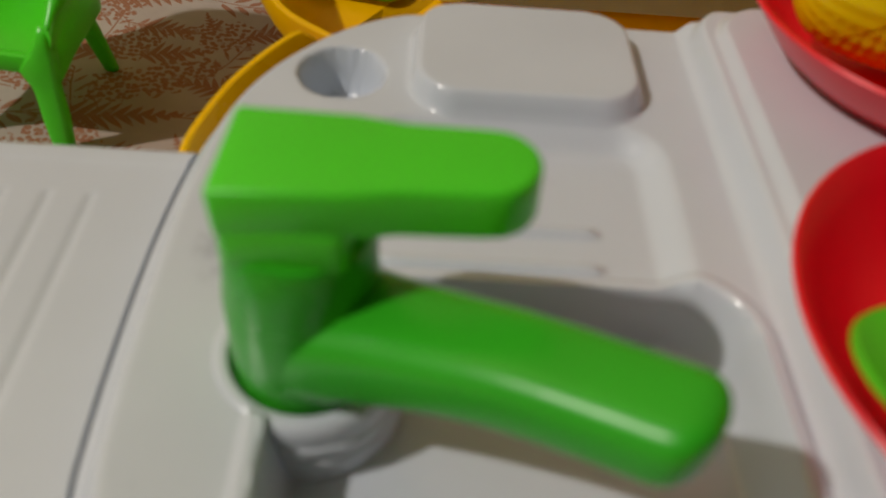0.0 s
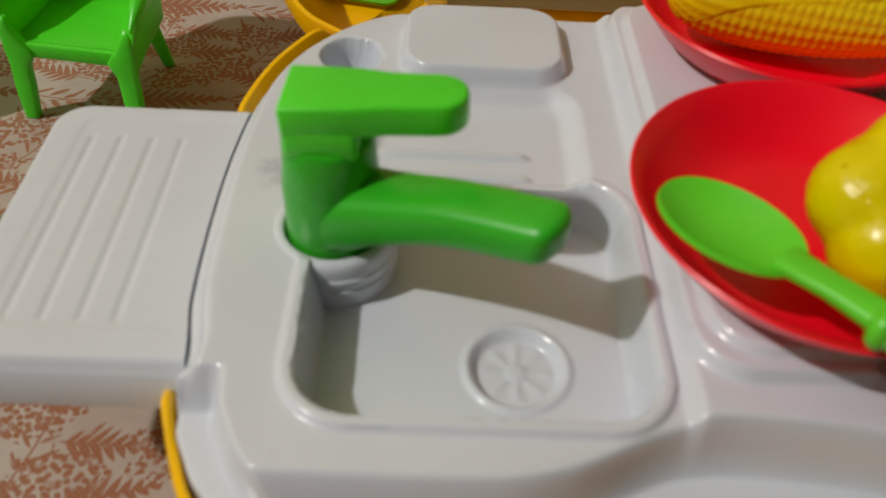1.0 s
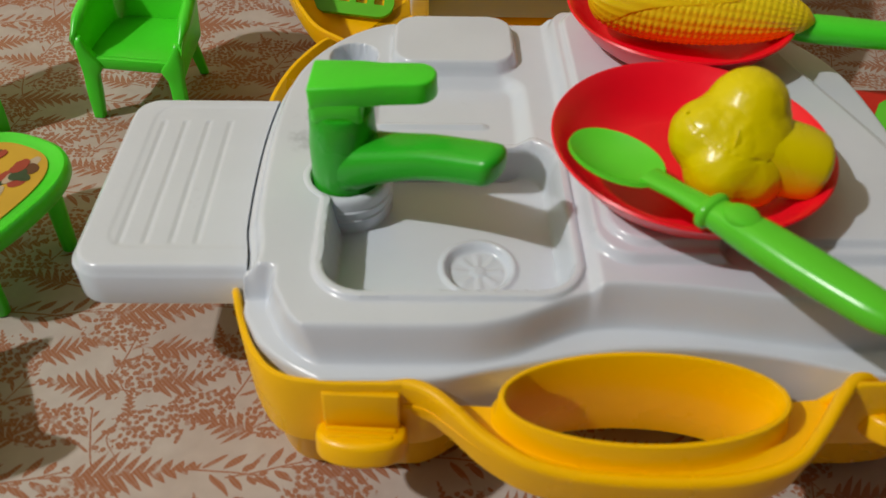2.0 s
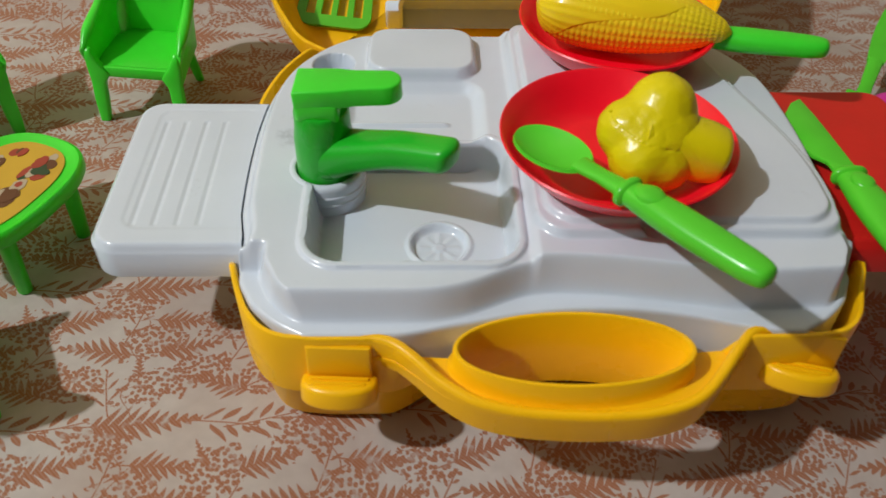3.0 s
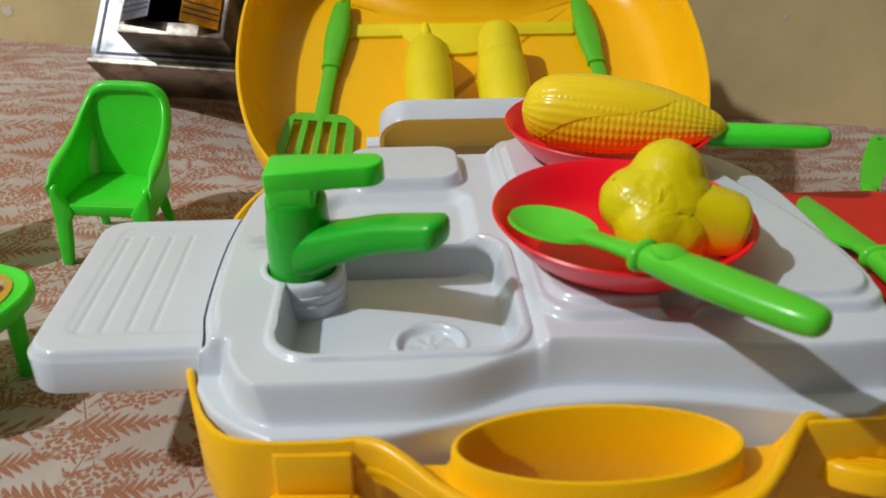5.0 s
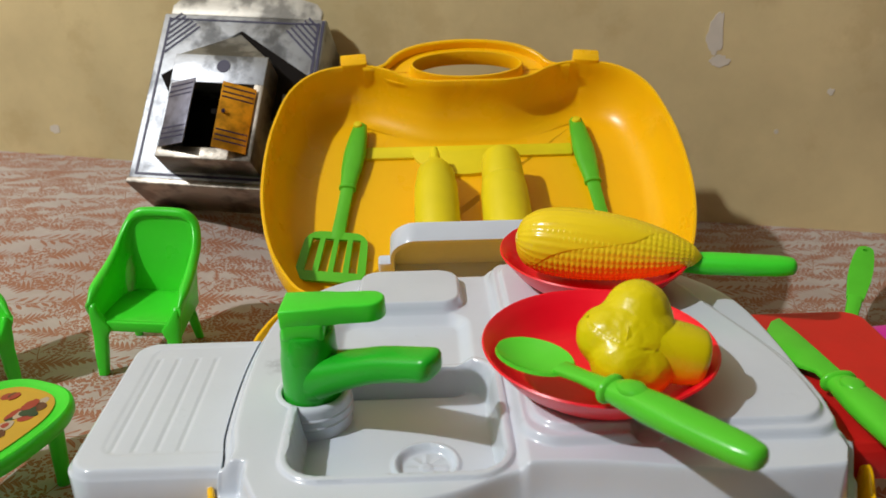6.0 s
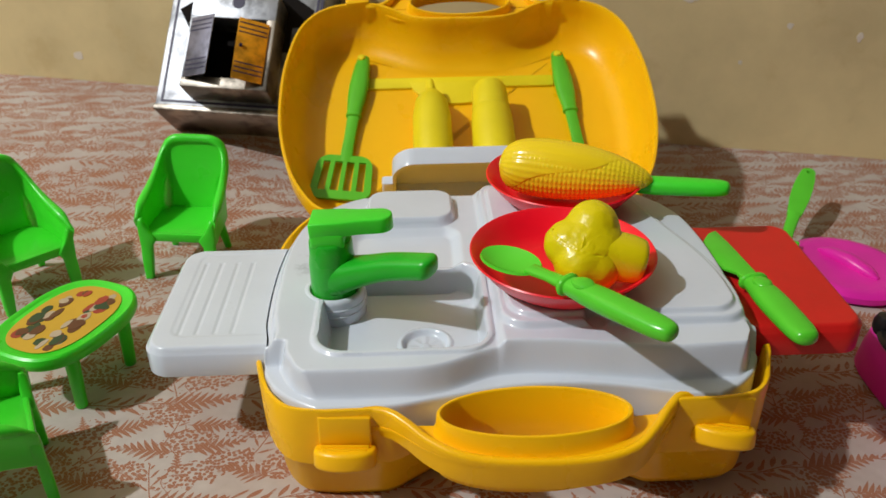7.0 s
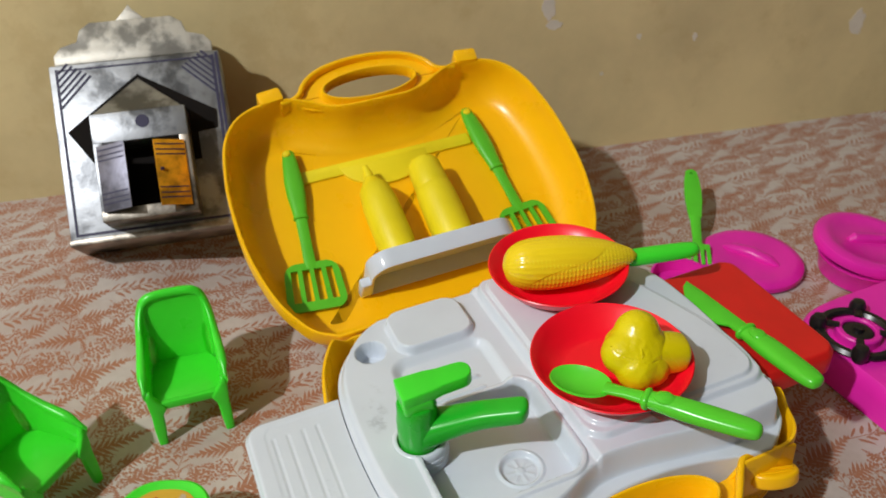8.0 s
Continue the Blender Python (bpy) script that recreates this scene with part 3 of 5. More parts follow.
# ---- white kitchen panel ----
PW = [(-0.112, 0.094), (-0.105, 0.1045), (-0.095, 0.1145), (-0.085, 0.1195), (-0.080, 0.1216), (-0.074, 0.1222), (-0.068, 0.1218), (-0.062, 0.1214), (-0.055, 0.1220), (-0.04, 0.1245), (0.0, 0.1255), (0.03, 0.1240), (0.048, 0.1210), (0.062, 0.1155), (0.075, 0.1065), (0.085, 0.096), (0.092, 0.083), (0.0965, 0.066)]
DECK, FLANGE, FLOOR = 0.079, 0.066, 0.064


def box_dist(x, y, x0, x1, y0, y1, r):
    cx, cy = (x0 + x1) / 2, (y0 + y1) / 2
    qx, qy = abs(x - cx) - (x1 - x0) / 2 + r, abs(y - cy) - (y1 - y0) / 2 + r
    return math.hypot(max(qx, 0), max(qy, 0)) + min(max(qx, qy), 0) - r


def panel_front(x):
    """Front edge of the raised block."""
    return spline([(-0.13, -0.0945), (-0.052, -0.0950), (-0.035, -0.092), (-0.008, -0.081), (0.02, -0.081), (0.05, -0.0855), (0.075, -0.089), (0.13, -0.086)], x)


def panel_outer(x):
    return spline([(-0.13, -0.1040), (-0.06, -0.1035), (-0.038, -0.0990), (0.0, -0.0915), (0.03, -0.0912), (0.052, -0.0945), (0.085, -0.1025), (0.13, -0.1025)], x)


def burner_dist(x, y, grow=0.0):
    """Raised cooker platform: slanting right edge, rounded corners."""
    right = x - (0.1165 - 0.028 * smooth(-0.04, 0.085, y)) - grow
    front = -0.0645 - grow - y
    left = -0.001 - grow - x
    back = y - 0.092 - grow
    r = 0.014
    a = max(right, left) + r
    b = max(front, back) + r
    d = math.hypot(max(a, 0), max(b, 0)) + min(max(a, b), 0) - r
    notch = 0.006 - math.hypot(x - 0.043, y + 0.066)
    return max(d, notch * 0.8)


def panel_height(x, y, u):
    z = DECK
    # right half stands a little higher
    z += 0.0035 * smooth(-0.009, -0.004, x) * (1 - smooth(0.10, 0.105, y))
    # raised platform, two steps
    z += 0.0035 * smooth(0.0015, -0.0015, burner_dist(x, y, 0.0045))
    z += 0.0025 * smooth(0.0012, -0.0012, burner_dist(x, y))
    # raised pad behind the sink
    z += 0.006 * smooth(0.0016, -0.0012, box_dist(x, y, -0.0775, -0.0235, 0.050, 0.0905, 0.011))
    # drainer recess with two ribs
    d = box_dist(x, y, -0.087, -0.022, -0.004, 0.047, 0.010)
    z -= 0.0045 * smooth(0.003, -0.005, d)
    for yy in (0.0065, 0.0170):
        z += 0.0016 * smooth(0.002, 0.0006, abs(y - yy)) * smooth(-0.036, -0.040, x) * smooth(-0.086, -0.080, x)
    # basin with its lip
    post = math.hypot(x + 0.0925, y + 0.0195) - 0.0135
    d = max(box_dist(x, y, -0.0965, -0.013, -0.079, 0.0, 0.013), -post)
    z += 0.0016 * smooth(0.0045, 0.0035, d) * smooth(0.0, 0.001, d)
    z -= (DECK - FLOOR) * smooth(0.0008, -0.0028, d)
    if d < -0.003:
        e = math.hypot(x + 0.0435, y + 0.054)
        z += 0.001 * smooth(0.0145, 0.0135, e) * smooth(0.0118, 0.0125, e)
        z -= 0.0022 * smooth(0.0120, 0.0102, e)
        a = math.atan2(y + 0.054, x + 0.0435)
        z += 0.0004 * smooth(-0.3, 0.9, math.cos(8 * a)) * smooth(0.0095, 0.0085, e) * smooth(0.0015, 0.003, e)
        z += 0.0008 * smooth(0.003, 0.002, e)
    # round socket for the tap, and the deep round hole
    z -= 0.010 * smooth(0.0150, 0.0135, post + 0.0135)
    z -= 0.013 * smooth(0.0108, 0.0085, math.hypot(x + 0.0950, y - 0.0640))
    # raised block ends in front
    z -= (z - FLANGE) * smooth(0.0025, -0.0045, y - panel_front(x))
    # little flange at the front corners
    side = (1 - abs(u)) * 0.125
    z -= 0.007 * smooth(0.0055, 0.0, side) ** 1.6 * smooth(-0.075, -0.06, y)
    z -= 0.004 * smooth(0.005, 0.0, 0.0965 - y) ** 1.6
    z -= max(0, z - FLANGE) * (smooth(0.0115, 0.0065, side) if u < 0 else smooth(0.0060, 0.0025, side)) * smooth(-0.066, -0.072, y)
    return z


bm = bmesh.new()
rows = []
NX, NY = 300, 236
for j in range(NY + 1):
    v = j / NY
    row = []
    for i in range(NX + 1):
        u = -1 + 2 * i / NX
        y = 0.0965 + (-0.112 - 0.0965) * v
        x = u * (spline(PW, y) + 0.0012)
        y0 = panel_outer(x)
        if y < -0.05:
            y = -0.05 + (y + 0.05) / 0.062 * (y0 * -1 - 0.05) * 1.0
        row.append(bm.verts.new((x, y, panel_height(x, y, u))))
    rows.append(row)
for a, b in zip(rows, rows[1:]):
    for i in range(NX):
        bm.faces.new((a[i], b[i], b[i + 1], a[i + 1]))
# rounded rim and skirt
loop = [r[0] for r in rows] + rows[-1][1:] + [r[-1] for r in rows[-2::-1]] + rows[0][-2:0:-1]
prev = loop
for grow, drop in ((0.0008, 0.0003), (0.0013, 0.0011), (0.0015, 0.0024), (0.0018, 0.030)):
    ring = []
    for v in loop:
        d = math.hypot(v.co.x, v.co.y)
        ring.append(bm.verts.new((v.co.x * (1 + grow / d), v.co.y * (1 + grow / d), v.co.z - drop if drop < 0.02 else 0.045)))
    n = len(ring)
    for i in range(n):
        bm.faces.new((prev[i], prev[(i + 1) % n], ring[(i + 1) % n], ring[i]))
    prev = ring
panel = part("panel", bm, M_WHITE, suitcase, "glossy white kitchen panel with sink and cooker platform", 60)

def smudge_panel(m):
    """A faint bluish-grey rub mark on the white deck beside the tap."""
    nt = m.node_tree
    b = nt.nodes["Principled BSDF"]
    old = b.inputs["Base Color"].links[0].from_socket
    co = nt.nodes.new("ShaderNodeTexCoord").outputs["Object"]
    warp = add(nt, "ShaderNodeTexNoise", Scale=70.0, Detail=5.0, Roughness=0.65)
    link(nt, co, warp.inputs["Vector"])
    xyz = nt.nodes.new("ShaderNodeSeparateXYZ")
    link(nt, co, xyz.inputs[0])
    a = math_node(nt, "DIVIDE", math_node(nt, "ADD", xyz.outputs[0], 0.1100), 0.0090)
    c = math_node(nt, "DIVIDE", math_node(nt, "SUBTRACT", xyz.outputs[1], 0.0080), 0.0180)
    d = math_node(nt, "ADD", math_node(nt, "MULTIPLY", a, a), math_node(nt, "MULTIPLY", c, c))
    zone = math_node(nt, "MULTIPLY", ramp(nt, math_node(nt, "SUBTRACT", 1.0, d), 0.0, 0.9), ramp(nt, warp.outputs["Fac"], 0.47, 0.62))
    link(nt, mix_colour(nt, math_node(nt, "MULTIPLY", zone, 0.55), old, (0.30, 0.34, 0.40)), b.inputs["Base Color"])


M_PANEL = M_WHITE.copy()
M_PANEL.name = "rubbed_white_plastic"
smudge_panel(M_PANEL)
panel.data.materials[0] = M_PANEL

part("tap_socket", revolve([(0.0132, DECK - 0.011), (0.0132, DECK - 0.0004), (0.0137, DECK + 0.0004), (0.0146, DECK + 0.0007), (0.0158, DECK + 0.0004), (0.0166, DECK - 0.0006), (0.0168, DECK - 0.002), (0.0168, FLOOR - 0.001)], 56, at=(-0.0925, -0.0195, 0)), M_WHITE, panel)
# threads of the tap socket, showing inside the basin
for k, zz in enumerate((0.0735, 0.0695)):
    bm = revolve([(0.0166, zz - 0.0012), (0.0173, zz - 0.0004), (0.0173, zz + 0.0004), (0.0166, zz + 0.0012)], 40, at=(-0.0925, -0.0195, 0))
    part("socket_thread", bm, M_WHITE, panel)


def side_board(x0, x1, y0, y1, z1, thick, mat, label, slots, mirror, inner=None):
    """A sliding work board: rounded slab with shallow grooves."""
    bm = bmesh.new()
    nx, ny = 90, 120
    rows = []
    for j in range(ny + 1):
        row = []
        for i in range(nx + 1):
            y = y0 + (y1 - y0) * j / ny
            x = x0 + ((inner(y) if inner else x1) - x0) * i / nx
            # round the plan corners
            rr = 0.013
            cxx = x0 + rr if not mirror else x1 - rr
            px, py = x, y
            for cyy, sy in ((y0 + rr, -1), (y1 - rr, 1)):
                dx, dy = (cxx - x) if not mirror else (x - cxx), (y - cyy) * sy
                if dx > 0 and dy > 0:
                    k = max(dx, dy) / math.hypot(dx, dy)
                    px = cxx - dx * k if not mirror else cxx + dx * k
                    py = cyy + dy * k * sy
            x, y = px, py
            z = z1
            for s in slots:
                d = max(abs(x - s) - 0.0002, abs(y - (y0 + y1) / 2 + 0.002) - (y1 - y0) * 0.34)
                z -= 0.0004 * smooth(0.0014, 0.0, d)
            if slots:
                d = box_dist(x, y, x0 + 0.012, x1 + 0.03, y0 + 0.012, y1 - 0.008, 0.008)
                z -= 0.0003 * smooth(0.001, -0.001, d)
            # corners and rims fall away
            d = box_dist(x, y, x0, x1 + (0.02 if not mirror else 0), y0, y1, rr) if not mirror else box_dist(x, y, x0 - 0.02, x1, y0, y1, rr)
            z -= 0.0042 * smooth(-0.0045, 0.0, d) ** 2
            row.append(bm.verts.new((x, y, z)))
        rows.append(row)
    for a, b in zip(rows, rows[1:]):
        for i in range(nx):
            bm.faces.new((a[i], a[i + 1], b[i + 1], b[i]))
    loop = rows[0][:-1] + [r[-1] for r in rows[:-1]] + rows[-1][:0:-1] + [r[0] for r in rows[:0:-1]]
    ring = [bm.verts.new((v.co.x, v.co.y, z1 - thick)) for v in loop]
    n = len(loop)
    for i in range(n):
        bm.faces.new((loop[i], loop[(i + 1) % n], ring[(i + 1) % n], ring[i]))
    bm.faces.new(ring[::-1])
    return part("side_board", bm, mat, suitcase, label, 50)


side_board(-0.1885, -0.1185, -0.0635, 0.0425, 0.0715, 0.0165, M_WHITE, "white slide-out draining board with grooves", (-0.172, -0.163, -0.1535, -0.1445), False, lambda y: -spline(PW, y) - 0.0033)
side_board(0.118, 0.1885, -0.0625, 0.0535, 0.0725, 0.017, M_BOARD, "red slide-out cutting board", (), True)

# ---- rack in the lid ----
rack = thing("rack", LID @ pose(0.003, 0.0425, -0.0395), "white plastic rack shelf clipped into the yellow lid", "rack")
prof = [(x, z) for x, z in round_rect(-0.063, 0.063, -0.02, 0.0425, 0.018, 8)]
prof = [(x, max(z, 0.0005)) for x, z in prof]
seen_pts, clean = set(), []
for p in prof:
    q = (round(p[0], 5), round(p[1], 5))
    if q not in seen_pts:
        seen_pts.add(q)
        clean.append(p)
outer = [p for p in clean]
inner = [(x * (0.0605 / 0.063), max(z - 0.0024, 0.0002)) for x, z in clean]
ring_a = [(x, 0.0, z) for x, z in outer]
ring_b = [(x, 0.0150, z) for x, z in outer]
ring_c = [(x, 0.0136, z) for x, z in inner]
ring_d = [(x, 0.0, z) for x, z in inner]
mid_a = [(x * 0.997, -0.0004, z * 0.995) for x, z in outer]
bm = loft([ring_d, mid_a, ring_a, ring_b], False, True)
bm2 = loft([ring_d, ring_c], False, True, True, bm)
bmesh.ops.remove_doubles(bm, verts=bm.verts, dist=1e-6)
ob = part("shelf", bm, M_WHITE, rack)
for x in (-0.066, 0.066):
    ob = part("clip", prism(round_rect(-0.005, 0.005, -0.004, 0.004, 0.002, 3), 0.0, 0.020, 0.001), M_WHITE, rack)
    ob.matrix_local = pose(x, 0.003, 0.0)

# ---- two squeeze bottles standing on the rack ----
bottle = thing("bottle", LID @ Matrix.Translation((-0.028, 0.0580, -0.0225)) @ pose(0, 0, 0, -90, 0, 0), "pale yellow plastic squeeze bottle with a thin nozzle", "bottle", "bottles on the rack")
part("body", revolve([(0.011, 0), (0.0145, 0.002), (0.0158, 0.02), (0.0154, 0.052), (0.0130, 0.068), (0.007, 0.077), (0.004, 0.080)], 32, True, True), M_PALE, bottle)
part("nozzle", revolve([(0.0042, 0.077), (0.0036, 0.086), (0.0022, 0.0925), (0.001, 0.093)], 20, True, True), M_PALE, bottle)
jar = thing("bottle", LID @ Matrix.Translation((0.020, 0.0580, -0.0215)) @ pose(0, 0, 0, -90, 0, 0), "pale yellow plastic bottle with a broad round cap", "bottle", "bottles on the rack")
part("body", revolve([(0.012, 0), (0.0165, 0.002), (0.017, 0.02), (0.0166, 0.044), (0.0158, 0.053), (0.0150, 0.055)], 32, True, True), M_PALE, jar)
part("cap", revolve([(0.0150, 0.0545), (0.0152, 0.057), (0.0142, 0.078), (0.0120, 0.082), (0.005, 0.0835)], 32, True, True), M_PALE, jar)


# ---- utensils ----
def slotted(xs, ys, holes, thick, bow=0.0):
    bm = bmesh.new()
    vs = {}
    def vert(i, j):
        if (i, j) not in vs:
            vs[i, j] = bm.verts.new((xs[i], ys[j], bow * ((xs[i]) / 0.02) ** 2))
        return vs[i, j]
    for i in range(len(xs) - 1):
        for j in range(len(ys) - 1):
            if (i, j) in holes:
                continue
            bm.faces.new((vert(i, j), vert(i + 1, j), vert(i + 1, j + 1), vert(i, j + 1)))
    geom = bmesh.ops.extrude_face_region(bm, geom=bm.faces[:])["geom"]
    bmesh.ops.translate(bm, vec=(0, 0, thick), verts=[v for v in geom if isinstance(v, bmesh.types.BMVert)])
    bmesh.ops.recalc_face_normals(bm, faces=bm.faces)
    bmesh.ops.bevel(bm, geom=[e for e in bm.edges if e.calc_face_angle(0) > 0.6], offset=0.0006, segments=2, affect="EDGES")
    return bm


HANDLE = [(0.0, 0.0030, 0.0020, 0, 0), (0.002, 0.0050, 0.0032, 0, 0), (0.012, 0.0066, 0.0040, 0, 0), (0.032, 0.0082, 0.0046, 0, 0), (0.046, 0.0078, 0.0044, 0, 0), (0.060, 0.0062, 0.0038, 0, 0), (0.0645, 0.0058, 0.0036, 0, 0), (0.0652, 0.0064, 0.0042, 0, 0), (0.0672, 0.0064, 0.0042, 0, 0), (0.068, 0.0050, 0.0028, 0, 0)]


def blade(length):
    """Rounded slotted blade with four long openings, wider at its front."""
    def outline(side, y):
        f = (y - 0.108) / (length - 0.108)
        w = 0.0215 + 0.0030 * f
        end = min(f, 1 - f) * (length - 0.108)
        r = 0.010
        if end < r:
            w -= r - math.sqrt(max(0.0, r * r - (r - end) ** 2))
        return side * w
    slots = [(-0.0150, 0.0029), (-0.0050, 0.0032), (0.0050, 0.0032), (0.0150, 0.0029)]
    edges = [-1.0] + [c + k * w for c, w in slots for k in (-1, 1)] + [1.0]
    ys = [0.108 + (length - 0.108) * (1 - math.cos(math.pi * k / 28)) / 2 for k in range(29)]
    bm = bmesh.new()
    grid = []
    for y in ys:
        x0, x1 = outline(-1, y), outline(1, y)
        row = []
        for e in edges:
            if abs(e) == 1.0:
                x = x0 if e < 0 else x1
            else:
                x = max(x0 * 0.985, min(x1 * 0.985, e * (0.92 + 0.12 * (y - 0.108) / (length - 0.108))))
            row.append(bm.verts.new((x, y, 0.0)))
        grid.append(row)
    for a, b, y0, y1 in zip(grid, grid[1:], ys, ys[1:]):
        for i in range(len(edges) - 1):
            if i % 2 == 1 and y0 > 0.1135 and y1 < length - 0.0075:
                continue
            bm.faces.new((a[i], a[i + 1], b[i + 1], b[i]))
    geom = bmesh.ops.extrude_face_region(bm, geom=bm.faces[:])["geom"]
    bmesh.ops.translate(bm, vec=(0, 0, 0.0022), verts=[v for v in geom if isinstance(v, bmesh.types.BMVert)])
    bmesh.ops.recalc_face_normals(bm, faces=bm.faces)
    bmesh.ops.dissolve_degenerate(bm, dist=1e-6, edges=bm.edges[:])
    return bm


def turner(m, label, group, mat, length=0.150):
    """Slotted turner: y runs from the handle's end to the blade."""
    t = thing("spatula", m, label, "spatula", group)
    part("handle", sections(HANDLE, 16), mat, t)
    part("shaft", sections([(0.066, 0.0050, 0.0026, 0, 0), (0.09, 0.0046, 0.0021, 0, 0), (0.110, 0.0050, 0.0018, 0, 0), (0.1135, 0.0056, 0.0014, 0, 0)], 12), mat, t)
    bm = blade(length)
    b = part("blade", bm, mat, t)
    b.matrix_local = pose(0, 0, -0.001)
    return t


turner(LID @ along((-0.084, 0.190, -0.033), (-0.0975, 0.080, -0.036)), "green plastic slotted turner hanging inside the yellow lid", "utensils in the lid", M_LEAFY)
turner(LID @ along((0.083, 0.191, -0.033), (0.0905, 0.080, -0.036)), "green plastic slotted turner hanging inside the yellow lid", "utensils in the lid", M_LEAFY)

GRIP_KEYS = [(0.0, 0.0016, 0.0014), (0.0006, 0.0034, 0.0027), (0.0018, 0.0049, 0.0038), (0.0045, 0.0060, 0.0044), (0.010, 0.0069, 0.0048), (0.030, 0.0075, 0.0052), (0.044, 0.0071, 0.0054), (0.054, 0.0063, 0.0047), (0.0600, 0.0058, 0.0042)]
KNIFE_GRIP = []
for k in range(49):
    y = 0.060 * (k / 48) ** 2
    KNIFE_GRIP.append((y, 0.94 * spline([(a, w) for a, w, h in GRIP_KEYS], y), spline([(a, h) for a, w, h in GRIP_KEYS], y), 0, 0))
KNIFE_GRIP += [(0.0606, 0.0066, 0.0049, 0, 0), (0.0614, 0.0070, 0.0052, 0, 0), (0.0626, 0.0070, 0.0052, 0, 0), (0.0634, 0.0066, 0.0048, 0, 0), (0.0645, 0.0048, 0.0028, 0, 0)]


def bump_on_grip(t, mat):
    rows = [(0.046 + 0.012 * k / 8, 0.0050 * math.sin(math.pi * (0.06 + 0.88 * k / 8)) ** 0.6, 0.0022 * math.sin(math.pi * (0.06 + 0.88 * k / 8)) ** 0.6, 0, 0.0042) for k in range(9)]
    part("thumb_rest", sections(rows, 14), mat, t)


def knife(m, label, mat, length, wide):
    t = thing("knife", m, label, "knife", "toy cutlery")
    part("handle", sections([(y, w * wide, h, x, z) for y, w, h, x, z in KNIFE_GRIP], 28), mat, t)
    bump_on_grip(t, mat)
    out = [(-0.0045, 0.063), (-0.0045, 0.072), (-0.0085, 0.078), (-0.0105, 0.086), (-0.0098, 0.100), (-0.0065, 0.114), (-0.001, 0.123), (0.0045, length), (0.0052, 0.110), (0.0050, 0.09), (0.0045, 0.063)]
    part("blade", prism([(x * wide, y) for x, y in out], -0.0012, 0.0012, 0.0006), mat, t)
    return t


knife(CASE @ along((0.1415, -0.0885, 0.0835), (0.1335, 0.037, 0.0755)), "lime green plastic toy knife lying across the red board", M_LIME, 0.127, 1.16)


def spoon(m, label, mat):
    t = thing("spoon", m, label, "spoon", "toy cutlery")
    part("handle", sections(KNIFE_GRIP, 28), mat, t)
    bump_on_grip(t, mat)
    part("neck", sections([(0.063, 0.0046, 0.0026, 0, 0), (0.075, 0.0038, 0.0022, 0, -0.0004), (0.087, 0.0046, 0.0020, 0, -0.001)], 14), mat, t)
    rings = []
    for k in range(9):
        s = k / 8
        rings.append([(0.0119 * s * math.cos(a), 0.1015 + 0.0185 * s * math.sin(a), -0.0052 + 0.0048 * s**2) for a in [2 * math.pi * i / 40 for i in range(40)]])
    rings[0] = [(x * 0 + 0.0004 * math.cos(2 * math.pi * i / 40), 0.102 + 0.0006 * math.sin(2 * math.pi * i / 40), -0.0052) for i, (x, y, z) in enumerate(rings[0])]
    outer = [[(x * 1.05, 0.102 + (y - 0.102) * 1.04, z - 0.0013) for x, y, z in r] for r in rings]
    part("bowl", loft(rings + outer[::-1]), mat, t)
    return t


spoon(CASE @ along((0.0615, -0.1245, 0.1155), (-0.0108, -0.0275, 0.1070)), "green plastic toy spoon leaning on the red plate", M_LIME)
fork = thing("fork", CASE @ along((0.142, 0.0350, 0.1065), (0.060, 0.062, 0.1005)), "green plastic toy fork lying under the corn", "fork", "toy cutlery")
part("handle", sections(KNIFE_GRIP, 28), M_GREEN, fork)
bump_on_grip(fork, M_GREEN)
part("fork_head", sections([(0.063, 0.0046, 0.0022, 0, 0), (0.085, 0.0050, 0.0016, 0, 0)], 12), M_GREEN, fork)


# ---- plates ----
def plate(x, y, label, tilt=(0, 0)):
    p = thing("plate", CASE @ pose(x, y, 0.0882, tilt[0], tilt[1], 0), label, "plate", "red toy plates")
    prof = [(0.0001, 0.0), (0.030, 0.0), (0.033, 0.0006), (0.040, 0.006), (0.0455, 0.0125), (0.0485, 0.0160), (0.0490, 0.0168), (0.0484, 0.0174), (0.0474, 0.0170), (0.0435, 0.0125), (0.0375, 0.0065), (0.031, 0.0022), (0.028, 0.0018), (0.0001, 0.0018)]
    part("dish", revolve(prof, 72), M_RED, p)
    return p


plate(0.030, -0.030, "round red plastic toy plate with a spoon on it")
plate(0.047, 0.066, "round red plastic toy plate carrying a corn cob")

# ---- corn cob ----
corn = thing("corn_cob", CASE @ along((0.0065, 0.0705, 0.1115), (0.097, 0.0455, 0.1085)), "shiny yellow plastic corn cob with a smooth husk side", "toy corn")
L = 0.0945
NS, NA = 186, 168
CORN_R = [(0, 0.05), (0.02, 0.40), (0.06, 0.68), (0.14, 0.90), (0.28, 1.0), (0.45, 0.98), (0.62, 0.86), (0.78, 0.66), (0.9, 0.42), (0.97, 0.22), (1, 0.05)]


def husk_at(s, a):
    h = smooth(0.10, -0.10, -math.sin(a - 0.35) * 0.9 + (s - 0.50) * 1.9 + 0.10 + 0.12 * math.sin(a * 3 + s * 5)) if s < 0.97 else 0
    return max(h, smooth(0.12, 0.04, s))


